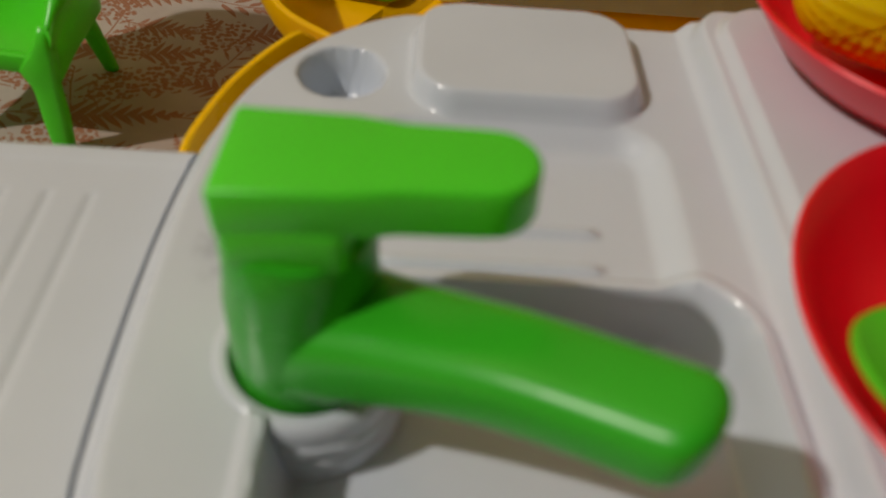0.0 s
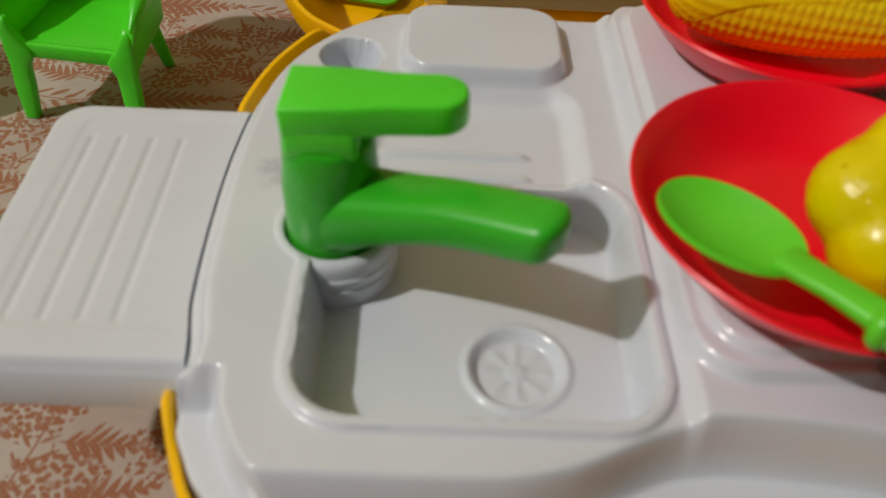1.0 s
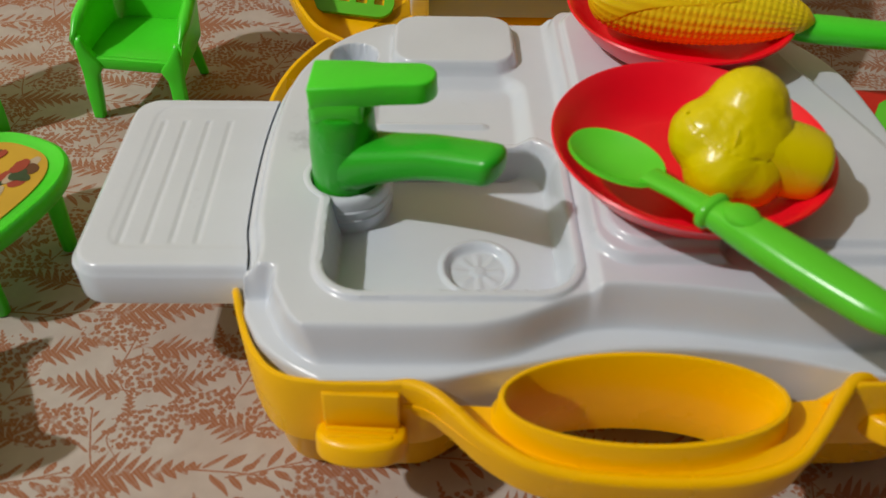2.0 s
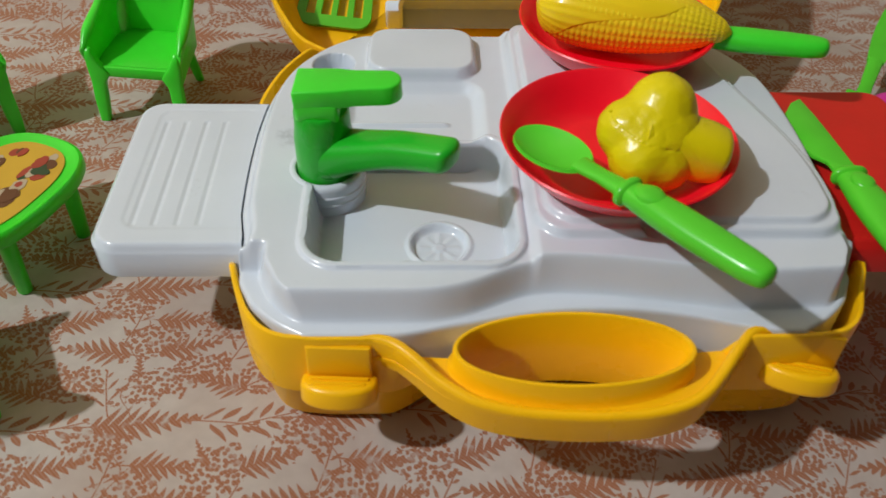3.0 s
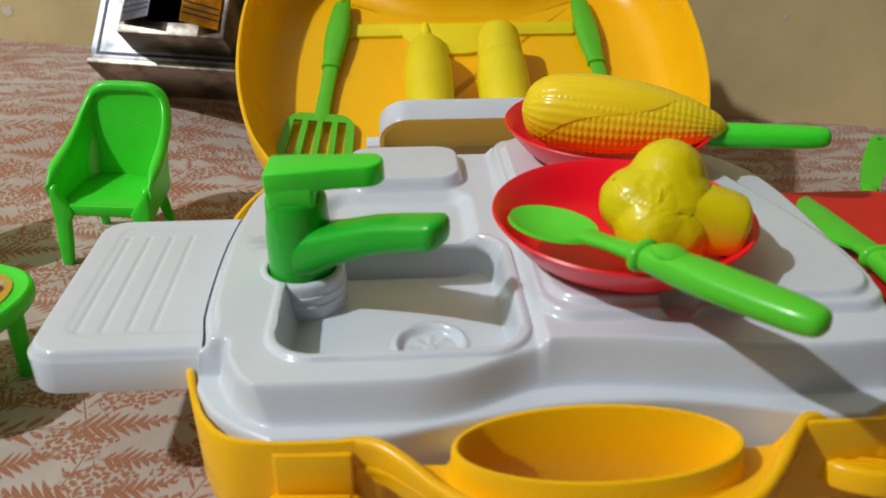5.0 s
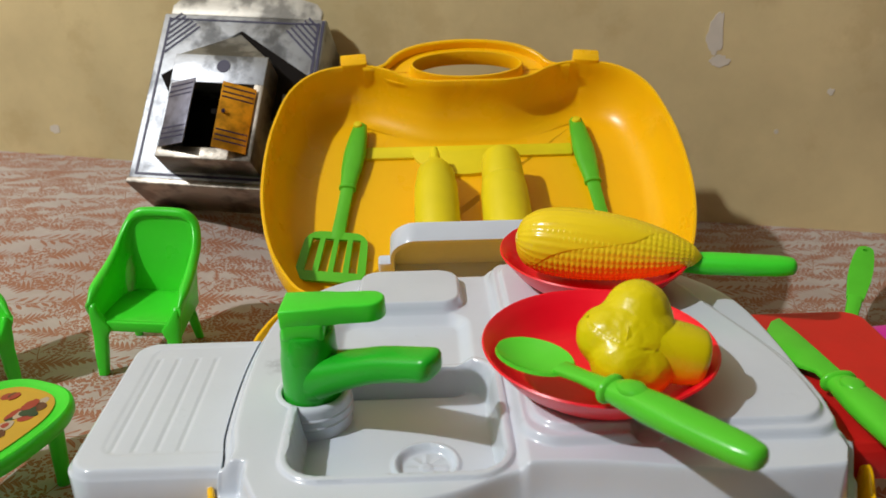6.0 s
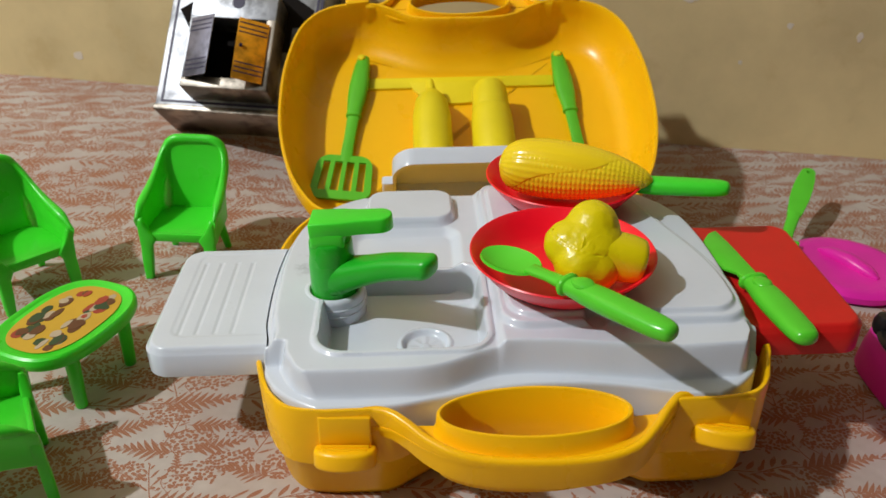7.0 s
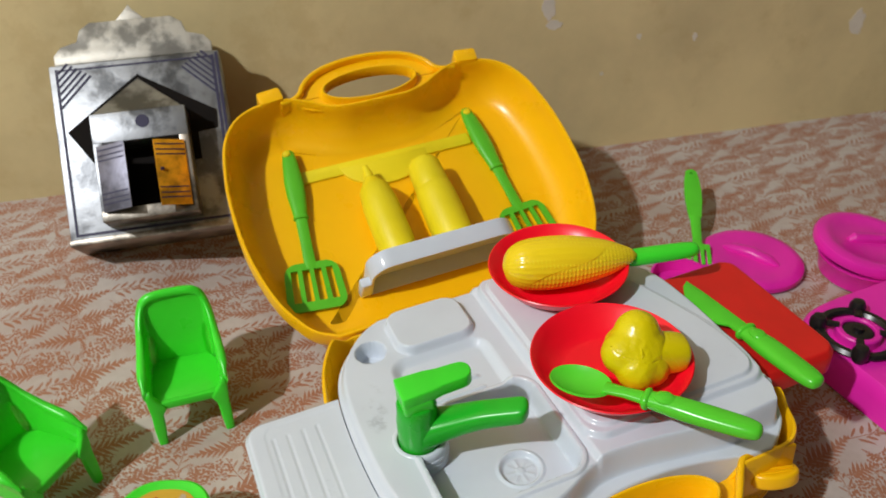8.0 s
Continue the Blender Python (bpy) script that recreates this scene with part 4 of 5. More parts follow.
rings, skin = [], []
for i in range(NS + 1):
    s = i / NS
    r = 0.0182 * spline(CORN_R, s)
    ring, over = [], []
    for j in range(NA):
        a = 2 * math.pi * j / NA
        k = abs(math.sin(s * 34 * math.pi)) ** 0.7 * abs(math.cos(a * 13)) ** 0.7
        rr = r + (0.0005 * k - 0.0002) * smooth(0.0, 0.1, s) * smooth(1.0, 0.93, s)
        ring.append((rr * math.cos(a), s * L, rr * math.sin(a)))
        h = husk_at(s, a)
        ro = r - 0.0012 + (0.0015 + 0.0002 * math.sin(a * 5 + s * 6) + 0.00014 * math.sin(a * 27 + s * 3) * smooth(0.55, 0.2, s)) * smooth(0.0, 0.55, h)
        over.append((ro * math.cos(a), s * L, ro * math.sin(a)))
    rings.append(ring)
    skin.append(over)
part("cob", loft(rings), M_CORN, corn, "rows of yellow kernels", 75)
part("husk", loft(skin), M_HUSK, corn, "smooth yellow husk", 75)

# ---- cauliflower ----
cauli = thing("cauliflower", CASE @ pose(0.0405, -0.0385, 0.1085), "glossy lemon yellow plastic cauliflower with a moulding seam", "toy vegetable")
LUMPS = [((0, -0.001, 0.002), 0.0170), ((0.0040, 0.005, 0.0140), 0.0128), ((-0.0120, -0.001, 0.0055), 0.0112), ((-0.0065, -0.0125, -0.002), 0.0115), ((0.0085, -0.004, 0.003), 0.0120), ((-0.003, 0.010, 0.0), 0.0110), ((0.005, -0.0125, -0.005), 0.0105)]
bm = bmesh.new()
bmesh.ops.create_icosphere(bm, subdivisions=6, radius=1)
for v in bm.verts:
    d = v.co.normalized()
    tot, best = 0.0, 0.0
    for c, r in LUMPS:
        c = Vector(c)
        b2 = d.dot(c)
        disc = b2 * b2 - c.length_squared + r * r
        if disc > 0:
            ex = b2 + math.sqrt(disc)
            tot += math.exp(ex * 560)
    hull = math.log(sum(math.exp((d.dot(Vector(c)) + r) * 420) for c, r in LUMPS)) / 420 - 0.0026
    rad = 0.60 * (math.log(tot) / 560 - 0.0008) + 0.40 * hull
    rad += 0.00013 * noise.noise(d * 13) + 0.00009 * noise.noise(d * 31) + 0.0003 * noise.noise(d * 5)
    seam = abs(d.z + 0.20 * d.x - 0.40)
    rad -= 0.0006 * smooth(0.016, 0.0, seam) * smooth(0.3, -0.2, d.y)
    v.co = d * rad
part("head", bm, M_CAULI, cauli, "", 80)
stem = part("stem", sections([(0, 0.0150, 0.0135, 0, 0), (0.010, 0.0130, 0.0120, 0, 0), (0.018, 0.0124, 0.0122, 0, 0), (0.026, 0.0122, 0.0118, 0, 0), (0.0310, 0.0116, 0.0109, 0, 0), (0.0328, 0.0110, 0.0103, 0, 0), (0.0338, 0.0096, 0.0090, 0, 0), (0.0342, 0.0060, 0.0055, 0, 0)], 28), M_CAULI, cauli)
stem.matrix_local = along((-0.0040, -0.002, 0.0035), (0.0290, -0.0095, -0.0025))
sprue = part("sprue", sections([(0, 0.0012, 0.0012, 0, 0), (0.004, 0.0006, 0.0006, 0.0004, 0)], 8), M_CAULI, cauli)
sprue.matrix_local = along((-0.0160, -0.001, 0.0110), (-0.0215, -0.002, 0.0190))

# ---- tap ----
TAPX, TAPY = -0.0925, -0.0195
tap = thing("tap", CASE @ pose(TAPX, TAPY, 0.072), "green plastic toy mixer tap standing in the sink corner", "tap")
part("body", revolve([(0.0118, 0.0), (0.0126, 0.004), (0.0126, 0.024), (0.0118, 0.030), (0.0116, 0.037), (0.011, 0.038)], 40, True, True), M_TAP, tap)
bm = bmesh.new()
rows = []
for k in range(37):
    s = 1 - (1 - k / 36) ** 1.8
    y = 0.004 + 0.060 * s
    near = min(1.0, (0.0642 - y) / 0.0060)
    end = math.sqrt(max(0.02, 1 - (1 - near) ** 2.6))
    w = end * spline([(0, 0.0118), (0.25, 0.0096), (0.6, 0.0081), (1, 0.0076)], s)
    h = (0.25 + 0.75 * end) * spline([(0, 0.0110), (0.25, 0.0082), (0.6, 0.0066), (1, 0.0060)], s)
    z = 0.0150 + spline([(0, -0.0005), (0.25, 0.0075), (0.55, 0.0155), (1, 0.0230)], s)
    rows.append((y, w, h, 0, z))
sp = part("spout", sections(rows, 36, 3.2), M_TAP, tap)
sp.matrix_local = pose(0, 0, 0, 0, 0, -121.5)
out = [(-0.0095, -0.0095), (0.0095, -0.0095), (0.0088, 0.008), (0.0074, 0.015), (0.0070, 0.0265)] + [(0.0070 * math.cos(a), 0.0270 + 0.0070 * math.sin(a)) for a in [math.pi * i / 10 for i in range(1, 10)]] + [(-0.0070, 0.0265), (-0.0074, 0.015), (-0.0088, 0.008)]
lv = part("lever", prism(out, 0.0, 0.0085, 0.0010, 3), M_GREEN, tap, "bright green lever")
lv.matrix_local = pose(0, 0, 0.0425, 3, 0, -93)
root = part("lever_root", prism(round_rect(-0.0095, 0.0095, -0.0095, 0.0085, 0.002, 3), 0.0365, 0.0440, 0.0008), M_GREEN, tap)
root.matrix_local = pose(0, 0, 0, 0, 0, -93)


# ---- chairs ----
def chair():
    c = thing("armchair", Matrix(), "bright green plastic toy armchair with a tall rounded back", "chair", "toy chairs round the table")
    seat = [(-0.0245, -0.024), (0.0245, -0.024), (0.0262, -0.010), (0.0245, 0.013), (0.018, 0.0225), (-0.018, 0.0225), (-0.0245, 0.013), (-0.0262, -0.010)]
    part("seat", prism(seat, 0.0318, 0.0356, 0.0012), M_GREEN, c)
    part("seat_rim", prism(round_rect(-0.0245, 0.0245, -0.0265, -0.0225, 0.0015, 3), 0.0290, 0.0358, 0.0014), M_GREEN, c)
    # back and arms: one bent shell with a thick rolled edge
    n, NZ = 128, 32
    thick = 0.0036

    def plan(s):
        """s from -1 (front of one arm) over 0 (middle of the back) to 1."""
        a = abs(s)
        if a < 0.36:
            x = 0.0200 * (a / 0.36)
            y = 0.0215 - 0.0012 * (a / 0.36) ** 2
        elif a < 0.56:
            t = (a - 0.36) / 0.20
            x = 0.0200 + 0.0047 * math.sin(t * math.pi / 2)
            y = 0.0203 - 0.0085 * (1 - math.cos(t * math.pi / 2))
        else:
            t = (a - 0.56) / 0.44
            x, y = 0.0247 + 0.0010 * t, 0.0118 - 0.0370 * t
        return math.copysign(x, s), y

    def top(s):
        return spline([(0, 0.0845), (0.18, 0.0844), (0.27, 0.0836), (0.35, 0.0808), (0.43, 0.0755), (0.50, 0.0695), (0.57, 0.0640), (0.70, 0.0575), (0.84, 0.0535), (0.93, 0.0505), (1.0, 0.0465)], abs(s))

    def at(s, f):
        """Point on the inner face and its outward direction."""
        x, y = plan(s)
        h = top(s)
        low = 0.0300 - 0.003 * smooth(0.8, 1.0, abs(s))
        d = math.hypot(x, y + 0.012)
        nx, ny = x / d, (y + 0.012) / d
        z = low + (h - low) * f
        lean = 0.011 * smooth(0.03, 0.085, z) * smooth(0.80, 0.35, abs(s))
        flare = 0.0026 * smooth(0.45, 1.0, f)
        return Vector((x + nx * flare, y + lean + ny * flare, z)), Vector((nx, ny, 0))

    HS, HF, RS, RF = 0.400, 0.300, 0.070, 0.260

    bm = bmesh.new()
    cols = []
    for i in range(n + 1):
        s = -1 + 2 * i / n
        col_in, col_out = [], []
        for k in range(NZ + 1):
            f = k / NZ
            p, d = at(s, f)
            # tall shallow recess between the back and each arm
            q = math.hypot((abs(s) - HS) / RS, (f - HF) / RF)
            col_in.append(bm.verts.new(p + d * 0.0024 * smooth(1.25, 0.75, q)))
            col_out.append(bm.verts.new(p + d * thick))
        p, d = at(s, 1.0)
        full = 0.45 + 0.75 * smooth(1.0, 0.86, abs(s))
        lip = []
        for q in range(13):
            w = math.pi * (1.12 - 1.45 * q / 12)
            lip.append(bm.verts.new(p + d * (0.0014 + 0.0030 * full * math.cos(w)) + Vector((0, 0, 0.0028 * full * math.sin(w)))))
        cols.append((col_in, lip, col_out))
    for a, b in zip(cols, cols[1:]):
        ra, rb = [*a[0], *a[1], *a[2][::-1]], [*b[0], *b[1], *b[2][::-1]]
        for k in range(len(ra)):
            k1 = (k + 1) % len(ra)
            bm.faces.new((ra[k], rb[k], rb[k1], ra[k1]))
    for end in (cols[0], cols[-1]):
        bm.faces.new([*end[0], *end[1], *end[2][::-1]])
    part("backrest", bm, M_GREEN, c, "tall bent back with arms", 60)

    # legs: the front ones run on upwards into the ends of the arms
    def leg(sx, rows):
        keys = [[(r[0], r[k]) for r in rows[::-1]] for k in (1, 2, 3, 4)]
        rings = []
        hi, lo = rows[0][0], rows[-1][0]
        for f in range(19):
            z = hi + (lo - hi) * f / 18
            outer, inner, y0, y1 = (spline(k, z) for k in keys)
            r = min(0.0013, (outer - inner) * 0.3)
            pts = [(inner, y0 + r), (inner + r * 0.3, y0 + r * 0.3), (inner + r, y0), (outer - r, y0), (outer - r * 0.3, y0 + r * 0.3), (outer, y0 + r),
                   (outer, y1 - r), (outer - r * 0.3, y1 - r * 0.3), (outer - r, y1), (inner + r, y1), (inner + r * 0.3, y1 - r * 0.3), (inner, y1 - r)]
            rings.append([(sx * x, y, z) for x, y in pts])
        part("leg", loft(rings), M_GREEN, c, "", 60)

    for sx in (-1, 1):
        leg(sx, [(0.0470, 0.0286, 0.0258, -0.0262, -0.0240), (0.044, 0.0294, 0.0250, -0.0280, -0.0232), (0.037, 0.0296, 0.0210, -0.0282, -0.0226), (0.031, 0.0292, 0.0165, -0.0284, -0.0228), (0.0265, 0.0288, 0.0195, -0.0286, -0.0234), (0.013, 0.0290, 0.0208, -0.0296, -0.0238), (0.0, 0.0284, 0.0222, -0.0300, -0.0246)])
        leg(sx, [(0.034, 0.0232, 0.0120, 0.0105, 0.0165), (0.028, 0.0234, 0.0140, 0.0125, 0.0180), (0.020, 0.0240, 0.0170, 0.0155, 0.0205), (0.0, 0.0250, 0.0198, 0.0230, 0.0272)])
    return c


seat_a = chair()
seat_a.matrix_world = pose(-0.2160, 0.1385, 0.0, 0, 0, -4) @ Matrix.Diagonal((0.92, 0.95, 1.0, 1))
copy_thing(seat_a, pose(-0.3215, 0.0985, 0.0, 0, 0, 46))
copy_thing(seat_a, pose(-0.2651, -0.0914, 0.0, 0, 0, 117))

# ---- little table ----
table = thing("table", pose(-0.2530, -0.0010, 0, 0, 0, 68), "green plastic toy table with an orange food sticker on top", "table")


def stadium(rx, ry, n=72, p=2.7):
    return [(rx * math.copysign(abs(math.cos(a)) ** (2 / p), math.cos(a)), ry * math.copysign(abs(math.sin(a)) ** (2 / p), math.sin(a))) for a in [2 * math.pi * i / n for i in range(n)]]


prof = [(0.90, 0.0345), (0.97, 0.0350), (1.0, 0.0370), (1.0, 0.0400), (0.985, 0.0422), (0.95, 0.0432), (0.90, 0.0428), (0.86, 0.0418), (0.5, 0.0418)]
part("tabletop", loft([[(x * k, y * k, z) for x, y in stadium(0.0425, 0.0305)] for k, z in prof]), M_GREEN, table)
st = part("sticker", prism(stadium(0.0345, 0.0225), 0.0420, 0.0424, 0), M_STICK, table, "orange sticker printed with dishes")
PICS = []
for gx, gy in ((-0.022, 0.009), (-0.003, 0.012), (0.019, 0.010), (-0.021, -0.008), (-0.001, -0.010), (0.020, -0.009)):
    for k in range(9):
        PICS.append((gx + random.uniform(-0.007, 0.007), gy + random.uniform(-0.0045, 0.0045), random.uniform(0.0022, 0.0056), random.uniform(0.0015, 0.0038), (M_PIC1, M_PIC2, M_PIC3, M_PIC1, M_PIC4)[random.randrange(5)], 0.00004 * k))
for px, py, rx, ry, mt, lift in PICS:
    pts = [(px + rx * math.cos(a) * (1 + 0.22 * noise.noise((px * 90, math.cos(a) * 2, math.sin(a) * 2))), py + ry * math.sin(a) * (1 + 0.22 * noise.noise((py * 90, math.cos(a) * 2, math.sin(a) * 2 + 5)))) for a in [2 * math.pi * i / 24 for i in range(24)]]
    part("printed_dish", prism(pts, 0.0423, 0.0425 + lift, 0), mt, st)
for sx in (-1, 1):
    for sy in (-1, 1):
        part("leg", revolve([(0.0030, 0.0), (0.0034, 0.0006), (0.0042, 0.036)], 18, True, True, at=(sx * 0.0215, sy * 0.0205, 0)), M_GREEN, table)

# ---- foil house box ----
BOX = Matrix.Translation((-0.2105, 0.2965, 0.060)) @ Matrix.Rotation(radians(-8.5), 4, "Z") @ Matrix.Rotation(radians(49), 4, "X")
house = thing("foil_house", BOX, "silver foil covered cardboard toy house leaning on the wall", "toy house")


def box_bm(x0, x1, y0, y1, z0, z1, bev=0.001):
    return prism([(x0, y0), (x1, y0), (x1, y1), (x0, y1)], z0, z1, bev)


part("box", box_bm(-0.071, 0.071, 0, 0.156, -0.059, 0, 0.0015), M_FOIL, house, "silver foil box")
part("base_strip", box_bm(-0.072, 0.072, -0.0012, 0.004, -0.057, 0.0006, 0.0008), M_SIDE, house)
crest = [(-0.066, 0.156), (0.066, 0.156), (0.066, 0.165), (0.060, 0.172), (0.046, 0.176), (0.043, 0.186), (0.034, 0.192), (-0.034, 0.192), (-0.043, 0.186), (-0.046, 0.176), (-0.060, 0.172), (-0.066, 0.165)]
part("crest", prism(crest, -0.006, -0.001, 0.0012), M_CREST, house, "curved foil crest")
part("finial", prism([(-0.012, 0.192), (0.012, 0.192), (0.003, 0.201), (0.0, 0.206), (-0.004, 0.201)], -0.005, -0.002, 0.0006), M_CREST, house)
# the box is solid: a dark sheet paints the shade of the opening
part("cutout_shade", prism([(-0.062, 0.096), (0.000, 0.141), (0.062, 0.102), (0.061, 0.086), (0.044, 0.084), (0.044, 0.060), (-0.040, 0.060)], -0.002, 0.0008, 0), M_DARK, house, "dark sheet painting the shade of the opening round the porch")
# porch block with doorway
part("porch", box_bm(-0.038, -0.030, 0.018, 0.100, 0, 0.030, 0.0008), M_FOIL, house)
part("porch", box_bm(0.030, 0.038, 0.018, 0.100, 0, 0.030, 0.0008), M_SIDE, house)
part("porch_head", box_bm(-0.038, 0.038, 0.075, 0.100, 0.0005, 0.0305, 0.0008), M_FOIL, house)
part("porch_step", box_bm(-0.038, 0.038, 0.010, 0.020, 0.0005, 0.0300, 0.0008), M_SIDE, house)
part("doorway", box_bm(-0.030, 0.030, 0.020, 0.075, 0.001, 0.003, 0), M_DARK, house, "dark sheet painting the shade inside the doorway")
dot = part("dot", revolve([(0.0055, 0.0), (0.0055, 0.0006)], 24, True, True), M_INK, house)
dot.matrix_local = pose(0.003, 0.090, 0.0303)
# foil gable that leans back from the porch to the peak of the opening
bm = bmesh.new()
apex, foot = (0.0, 0.137, 0.0015), [(-0.035, 0.1004, 0.029), (0.035, 0.1004, 0.029), (0.037, 0.1004, 0.001), (-0.037, 0.1004, 0.001)]
vs = [bm.verts.new(p) for p in foot]
top_v = bm.verts.new(apex)
bm.faces.new(vs)
for k in range(4):
    bm.faces.new((vs[k], vs[(k + 1) % 4], top_v))
part("gable", bm, M_FOIL, house)
# open door leaves with ruled lines
for sx, mt, lab in ((-1, M_LEAF, "bluish silver door leaf"), (1, M_GOLD, "golden door leaf")):
    leaf = part("door", box_bm(0, 0.026, 0, 0.055, 0, 0.0012, 0.0003), mt, house, lab)
    leaf.matrix_local = pose(-0.035, 0.017, 0.0315, 0, -25, 0) if sx < 0 else pose(0.034, 0.015, 0.032) @ Matrix.Rotation(radians(-153), 4, "Y")
    for k in (0.006, 0.010, 0.0145, 0.042, 0.046, 0.0505):
        part("ruled_line", box_bm(0.001, 0.025, k, k + 0.001, -0.0003, 0.0015, 0), M_INK, leaf)
part("door_knob", revolve([(0.0014, 0.0), (0.0014, 0.002), (0.0006, 0.0026)], 12, True, True, at=(0.022, 0.030, -0.0024)), M_INK, leaf)
# ink border and corner hatching on the face
for x0, x1, y0, y1 in ((-0.066, 0.066, 0.006, 0.0082), (-0.066, -0.0640, 0.0084, 0.152), (0.0636, 0.0660, 0.0084, 0.152), (-0.0638, 0.0634, 0.1500, 0.1514), (0.0672, 0.0695, 0.004, 0.154)):
    part("ink_line", box_bm(x0, x1, y0, y1, -0.001, 0.0004, 0), M_INK, house)
for sx in (-1, 1):
    for k in range(6):
        ln = part("ink_line", box_bm(0, 0.012 + 0.005 * k, -0.0009, 0.0009, -0.001, 0.0004, 0), M_INK, house)
        ln.matrix_local = pose(sx * 0.064, 0.148 - 0.006 * k, 0, 0, 0, 45 if sx < 0 else 135)

# ---- pink pots ----
stove = thing("toy_stove", pose(0.3150, -0.0450, 0, 0, 0, 2), "magenta plastic toy gas stove with a black burner", "toy stove")
st_body = [(0.98, 0.0), (1.0, 0.002), (0.985, 0.018), (0.965, 0.026), (0.93, 0.0295), (0.86, 0.0305), (0.5, 0.0305)]
part("body", loft([[(x * k, y * k, z) for x, y in stadium(0.085, 0.0765, 80, 5.0)] for k, z in st_body]), M_PINK, stove)
part("front_panel", prism(round_rect(-0.05, 0.05, -0.073, -0.055, 0.006), 0.022, 0.0285, 0.002), M_PINK, stove)
BC = (-0.0560, 0.0290)
part("grate", revolve([(0.0225, 0.034), (0.0245, 0.0315), (0.0285, 0.0315), (0.0305, 0.034), (0.0285, 0.0365), (0.0245, 0.0365), (0.0225, 0.034)], 48, at=(*BC, 0)), M_BLACK, stove, "black burner ring")
part("burner_ring", revolve([(0.0115, 0.030), (0.0115, 0.0375), (0.0125, 0.0385), (0.0155, 0.0385), (0.0165, 0.0375), (0.0165, 0.030)], 40, at=(*BC, 0)), M_PINK, stove)
part("burner_cap", revolve([(0.011, 0.030), (0.011, 0.0365), (0.009, 0.0375), (0.004, 0.0372), (0.0038, 0.0405), (0.001, 0.041)], 32, True, True, at=(*BC, 0)), M_BLACK, stove)
for k in range(4):
    a = radians(45 + 90 * k)
    px, py = BC[0] + 0.0285 * math.cos(a), BC[1] + 0.0285 * math.sin(a)
    part("grate_knob", revolve([(0.0045, 0.031), (0.0062, 0.035), (0.0062, 0.040), (0.0045, 0.0435), (0.001, 0.0445)], 20, True, True, at=(px, py, 0)), M_BLACK, stove)
    arm = part("grate_arm", sections([(0.014, 0.003, 0.002, 0, 0), (0.029, 0.003, 0.002, 0, 0)], 10), M_BLACK, stove)
    arm.matrix_local = pose(BC[0], BC[1], 0.0385, 0, 0, 45 + 90 * k - 90)

pot = thing("pot", pose(0.3630, 0.0700, 0), "magenta plastic toy cooking pot with a loose lid", "pot")
part("body", revolve([(0.001, 0.0), (0.034, 0.0), (0.0375, 0.003), (0.0400, 0.018), (0.0420, 0.0205), (0.0420, 0.0225), (0.0390, 0.022), (0.0375, 0.018), (0.0350, 0.005), (0.001, 0.004)], 56), M_PINK, pot)
lidp = part("lid", revolve([(0.0430, -0.0050), (0.0455, -0.0045), (0.0465, 0.0), (0.0450, 0.0040), (0.040, 0.0060), (0.034, 0.0055), (0.031, 0.0035), (0.014, 0.0045), (0.001, 0.0048)], 56, True, True), M_PINK, pot)
lidp.matrix_local = pose(0, 0.003, 0.0295, 4, 5, 0)
kn = part("lid_grip", sections([(-0.02, 0.003, 0.003, 0, 0), (-0.016, 0.0045, 0.006, 0, 0.002), (0.016, 0.0045, 0.006, 0, 0.002), (0.02, 0.003, 0.003, 0, 0)], 14), M_PINK, lidp)
kn.matrix_local = pose(0, 0, 0.003, 0, 0, 70)

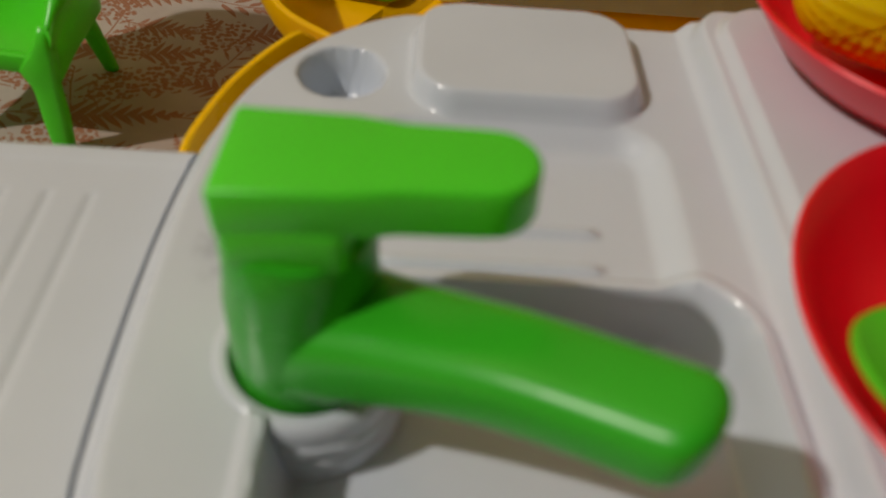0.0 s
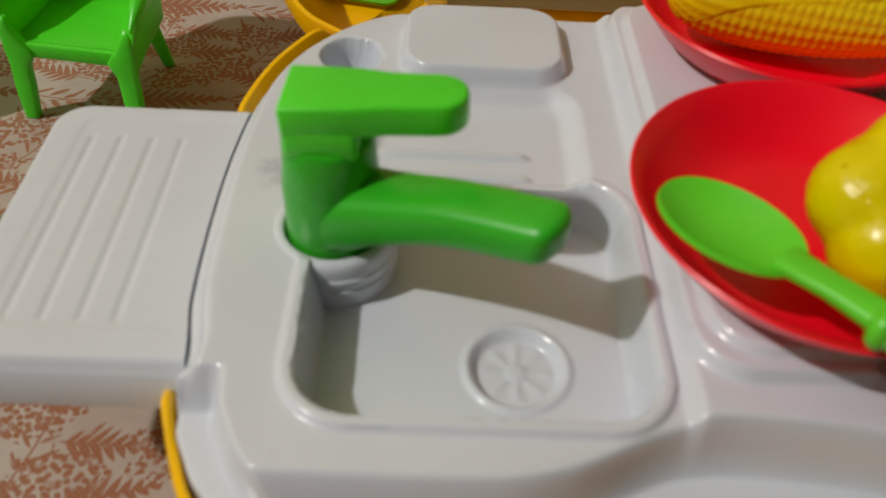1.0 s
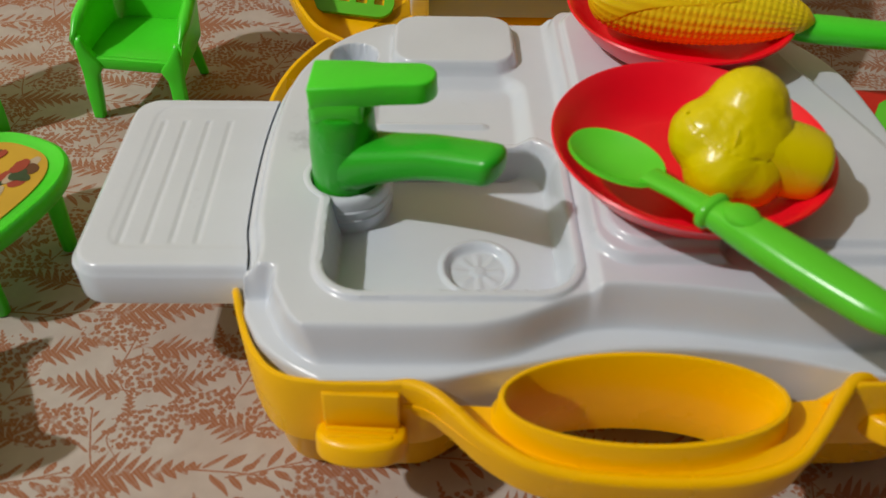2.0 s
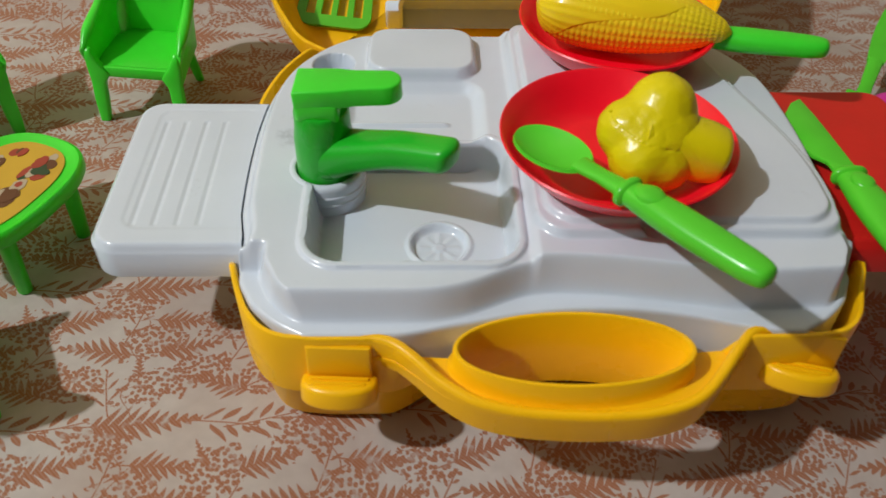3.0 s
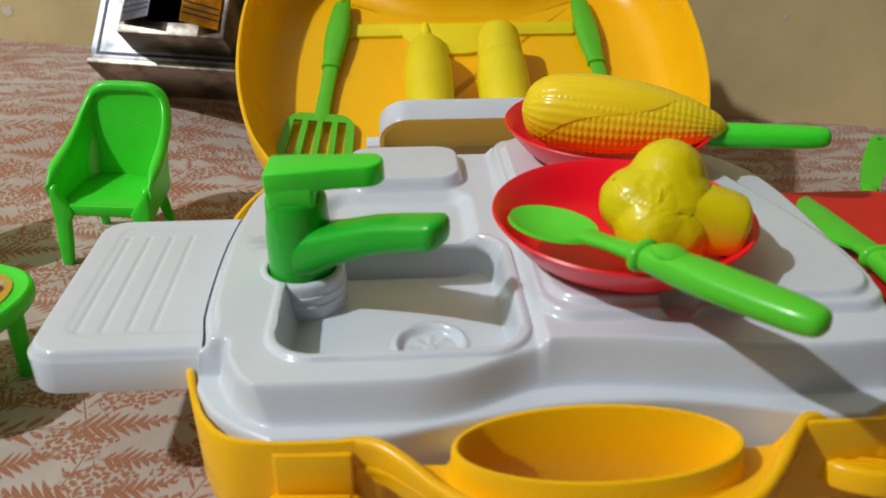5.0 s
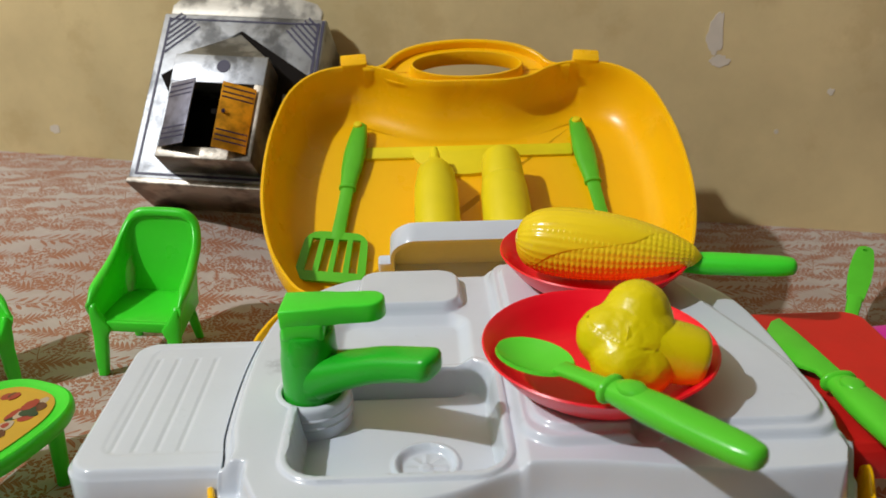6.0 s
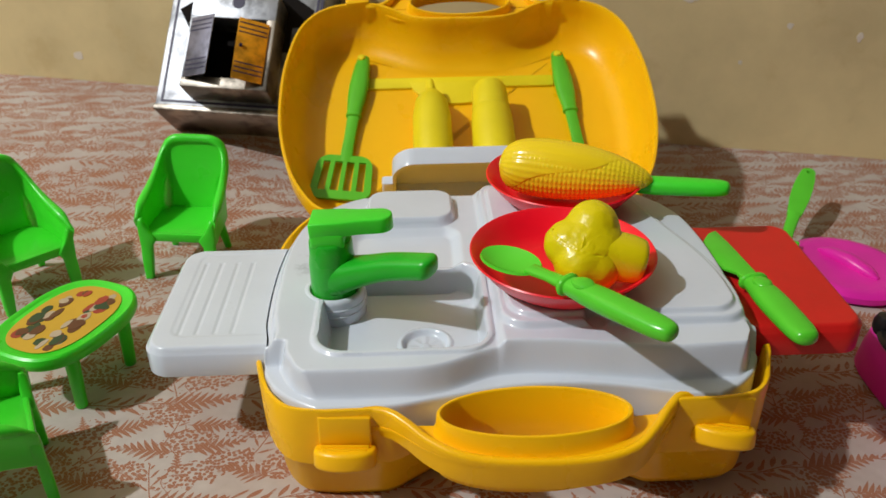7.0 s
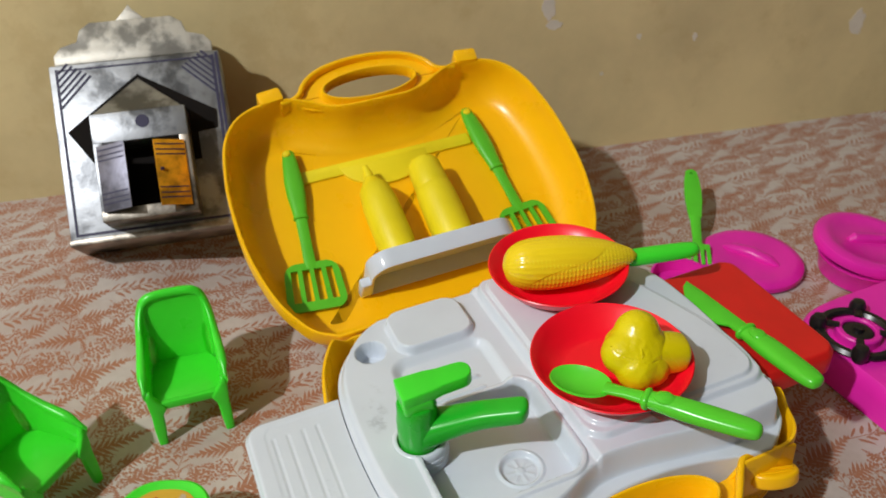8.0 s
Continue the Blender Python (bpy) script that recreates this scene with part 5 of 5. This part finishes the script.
panlid = thing("pan_lid", pose(0.2790, 0.1205, 0.002, 0, 0, 0), "magenta plastic pan lid lying flat on the bedsheet", "lid")
part("disc", revolve([(0.001, 0.0), (0.045, 0.0), (0.0468, 0.0016), (0.0465, 0.0055), (0.043, 0.0085), (0.037, 0.0094), (0.033, 0.0086), (0.001, 0.0098)], 56), M_PINK, panlid)
gr = part("grip", sections([(-0.026, 0.002, 0.001, 0, 0), (-0.018, 0.0055, 0.0045, 0, 0.001), (0.0, 0.0062, 0.0065, 0, 0.002), (0.018, 0.0055, 0.0045, 0, 0.001), (0.026, 0.002, 0.001, 0, 0)], 16), M_PINK, panlid)
gr.matrix_local = pose(0, 0, 0.0090, 0, 0, 28)

pan = thing("saucepan", pose(0.2000, 0.1160, 0), "small magenta plastic saucepan behind the red board", "saucepan")
part("body", revolve([(0.001, 0.0), (0.022, 0.0), (0.0245, 0.002), (0.026, 0.014), (0.0265, 0.0155), (0.0245, 0.0155), (0.0230, 0.004), (0.001, 0.003)], 40), M_PINK, pan)

fk = thing("fork", along((0.2910, 0.2325, 0.0395), (0.2285, 0.1270, 0.0090)), "lime green plastic toy fork leaning in the small saucepan", "fork", "toy cutlery")
paddle = [(0.0058 * math.cos(a), 0.0058 + 0.0058 * math.sin(a)) for a in [math.pi * (1 + k / 14) for k in range(15)]]
paddle += [(0.0072, 0.016), (0.0080, 0.030), (0.0078, 0.044), (0.0064, 0.058), (0.0056, 0.066), (-0.0056, 0.066), (-0.0064, 0.058), (-0.0078, 0.044), (-0.0080, 0.030), (-0.0072, 0.016)]
loops = []
for inner, z in ((True, -0.0018), (False, -0.0012), (False, 0.0012), (True, 0.0018), (True, -0.0018)):
    loop = []
    for x, y in paddle:
        a = math.atan2(y - 0.0065, x)
        loop.append((0.0019 * math.cos(a), 0.0065 + 0.0019 * math.sin(a), z) if inner else (x, y, z))
    loops.append(loop)
part("handle", loft(loops, False, False), M_LIME, fk, "flat handle with a hanging hole", 40)
part("shaft", sections([(0.064, 0.0054, 0.0022, 0, 0), (0.067, 0.0050, 0.0020, 0, 0), (0.09, 0.0042, 0.0018, 0, 0), (0.103, 0.0048, 0.0016, 0, 0)], 12), M_LIME, fk)
bm = slotted([-0.0105, -0.0070, -0.0050, -0.0015, 0.0015, 0.0050, 0.0070, 0.0105], [0.100, 0.106, 0.124], {(1, 1), (3, 1), (5, 1)}, 0.002)
part("fork_head", bm, M_LIME, fk)
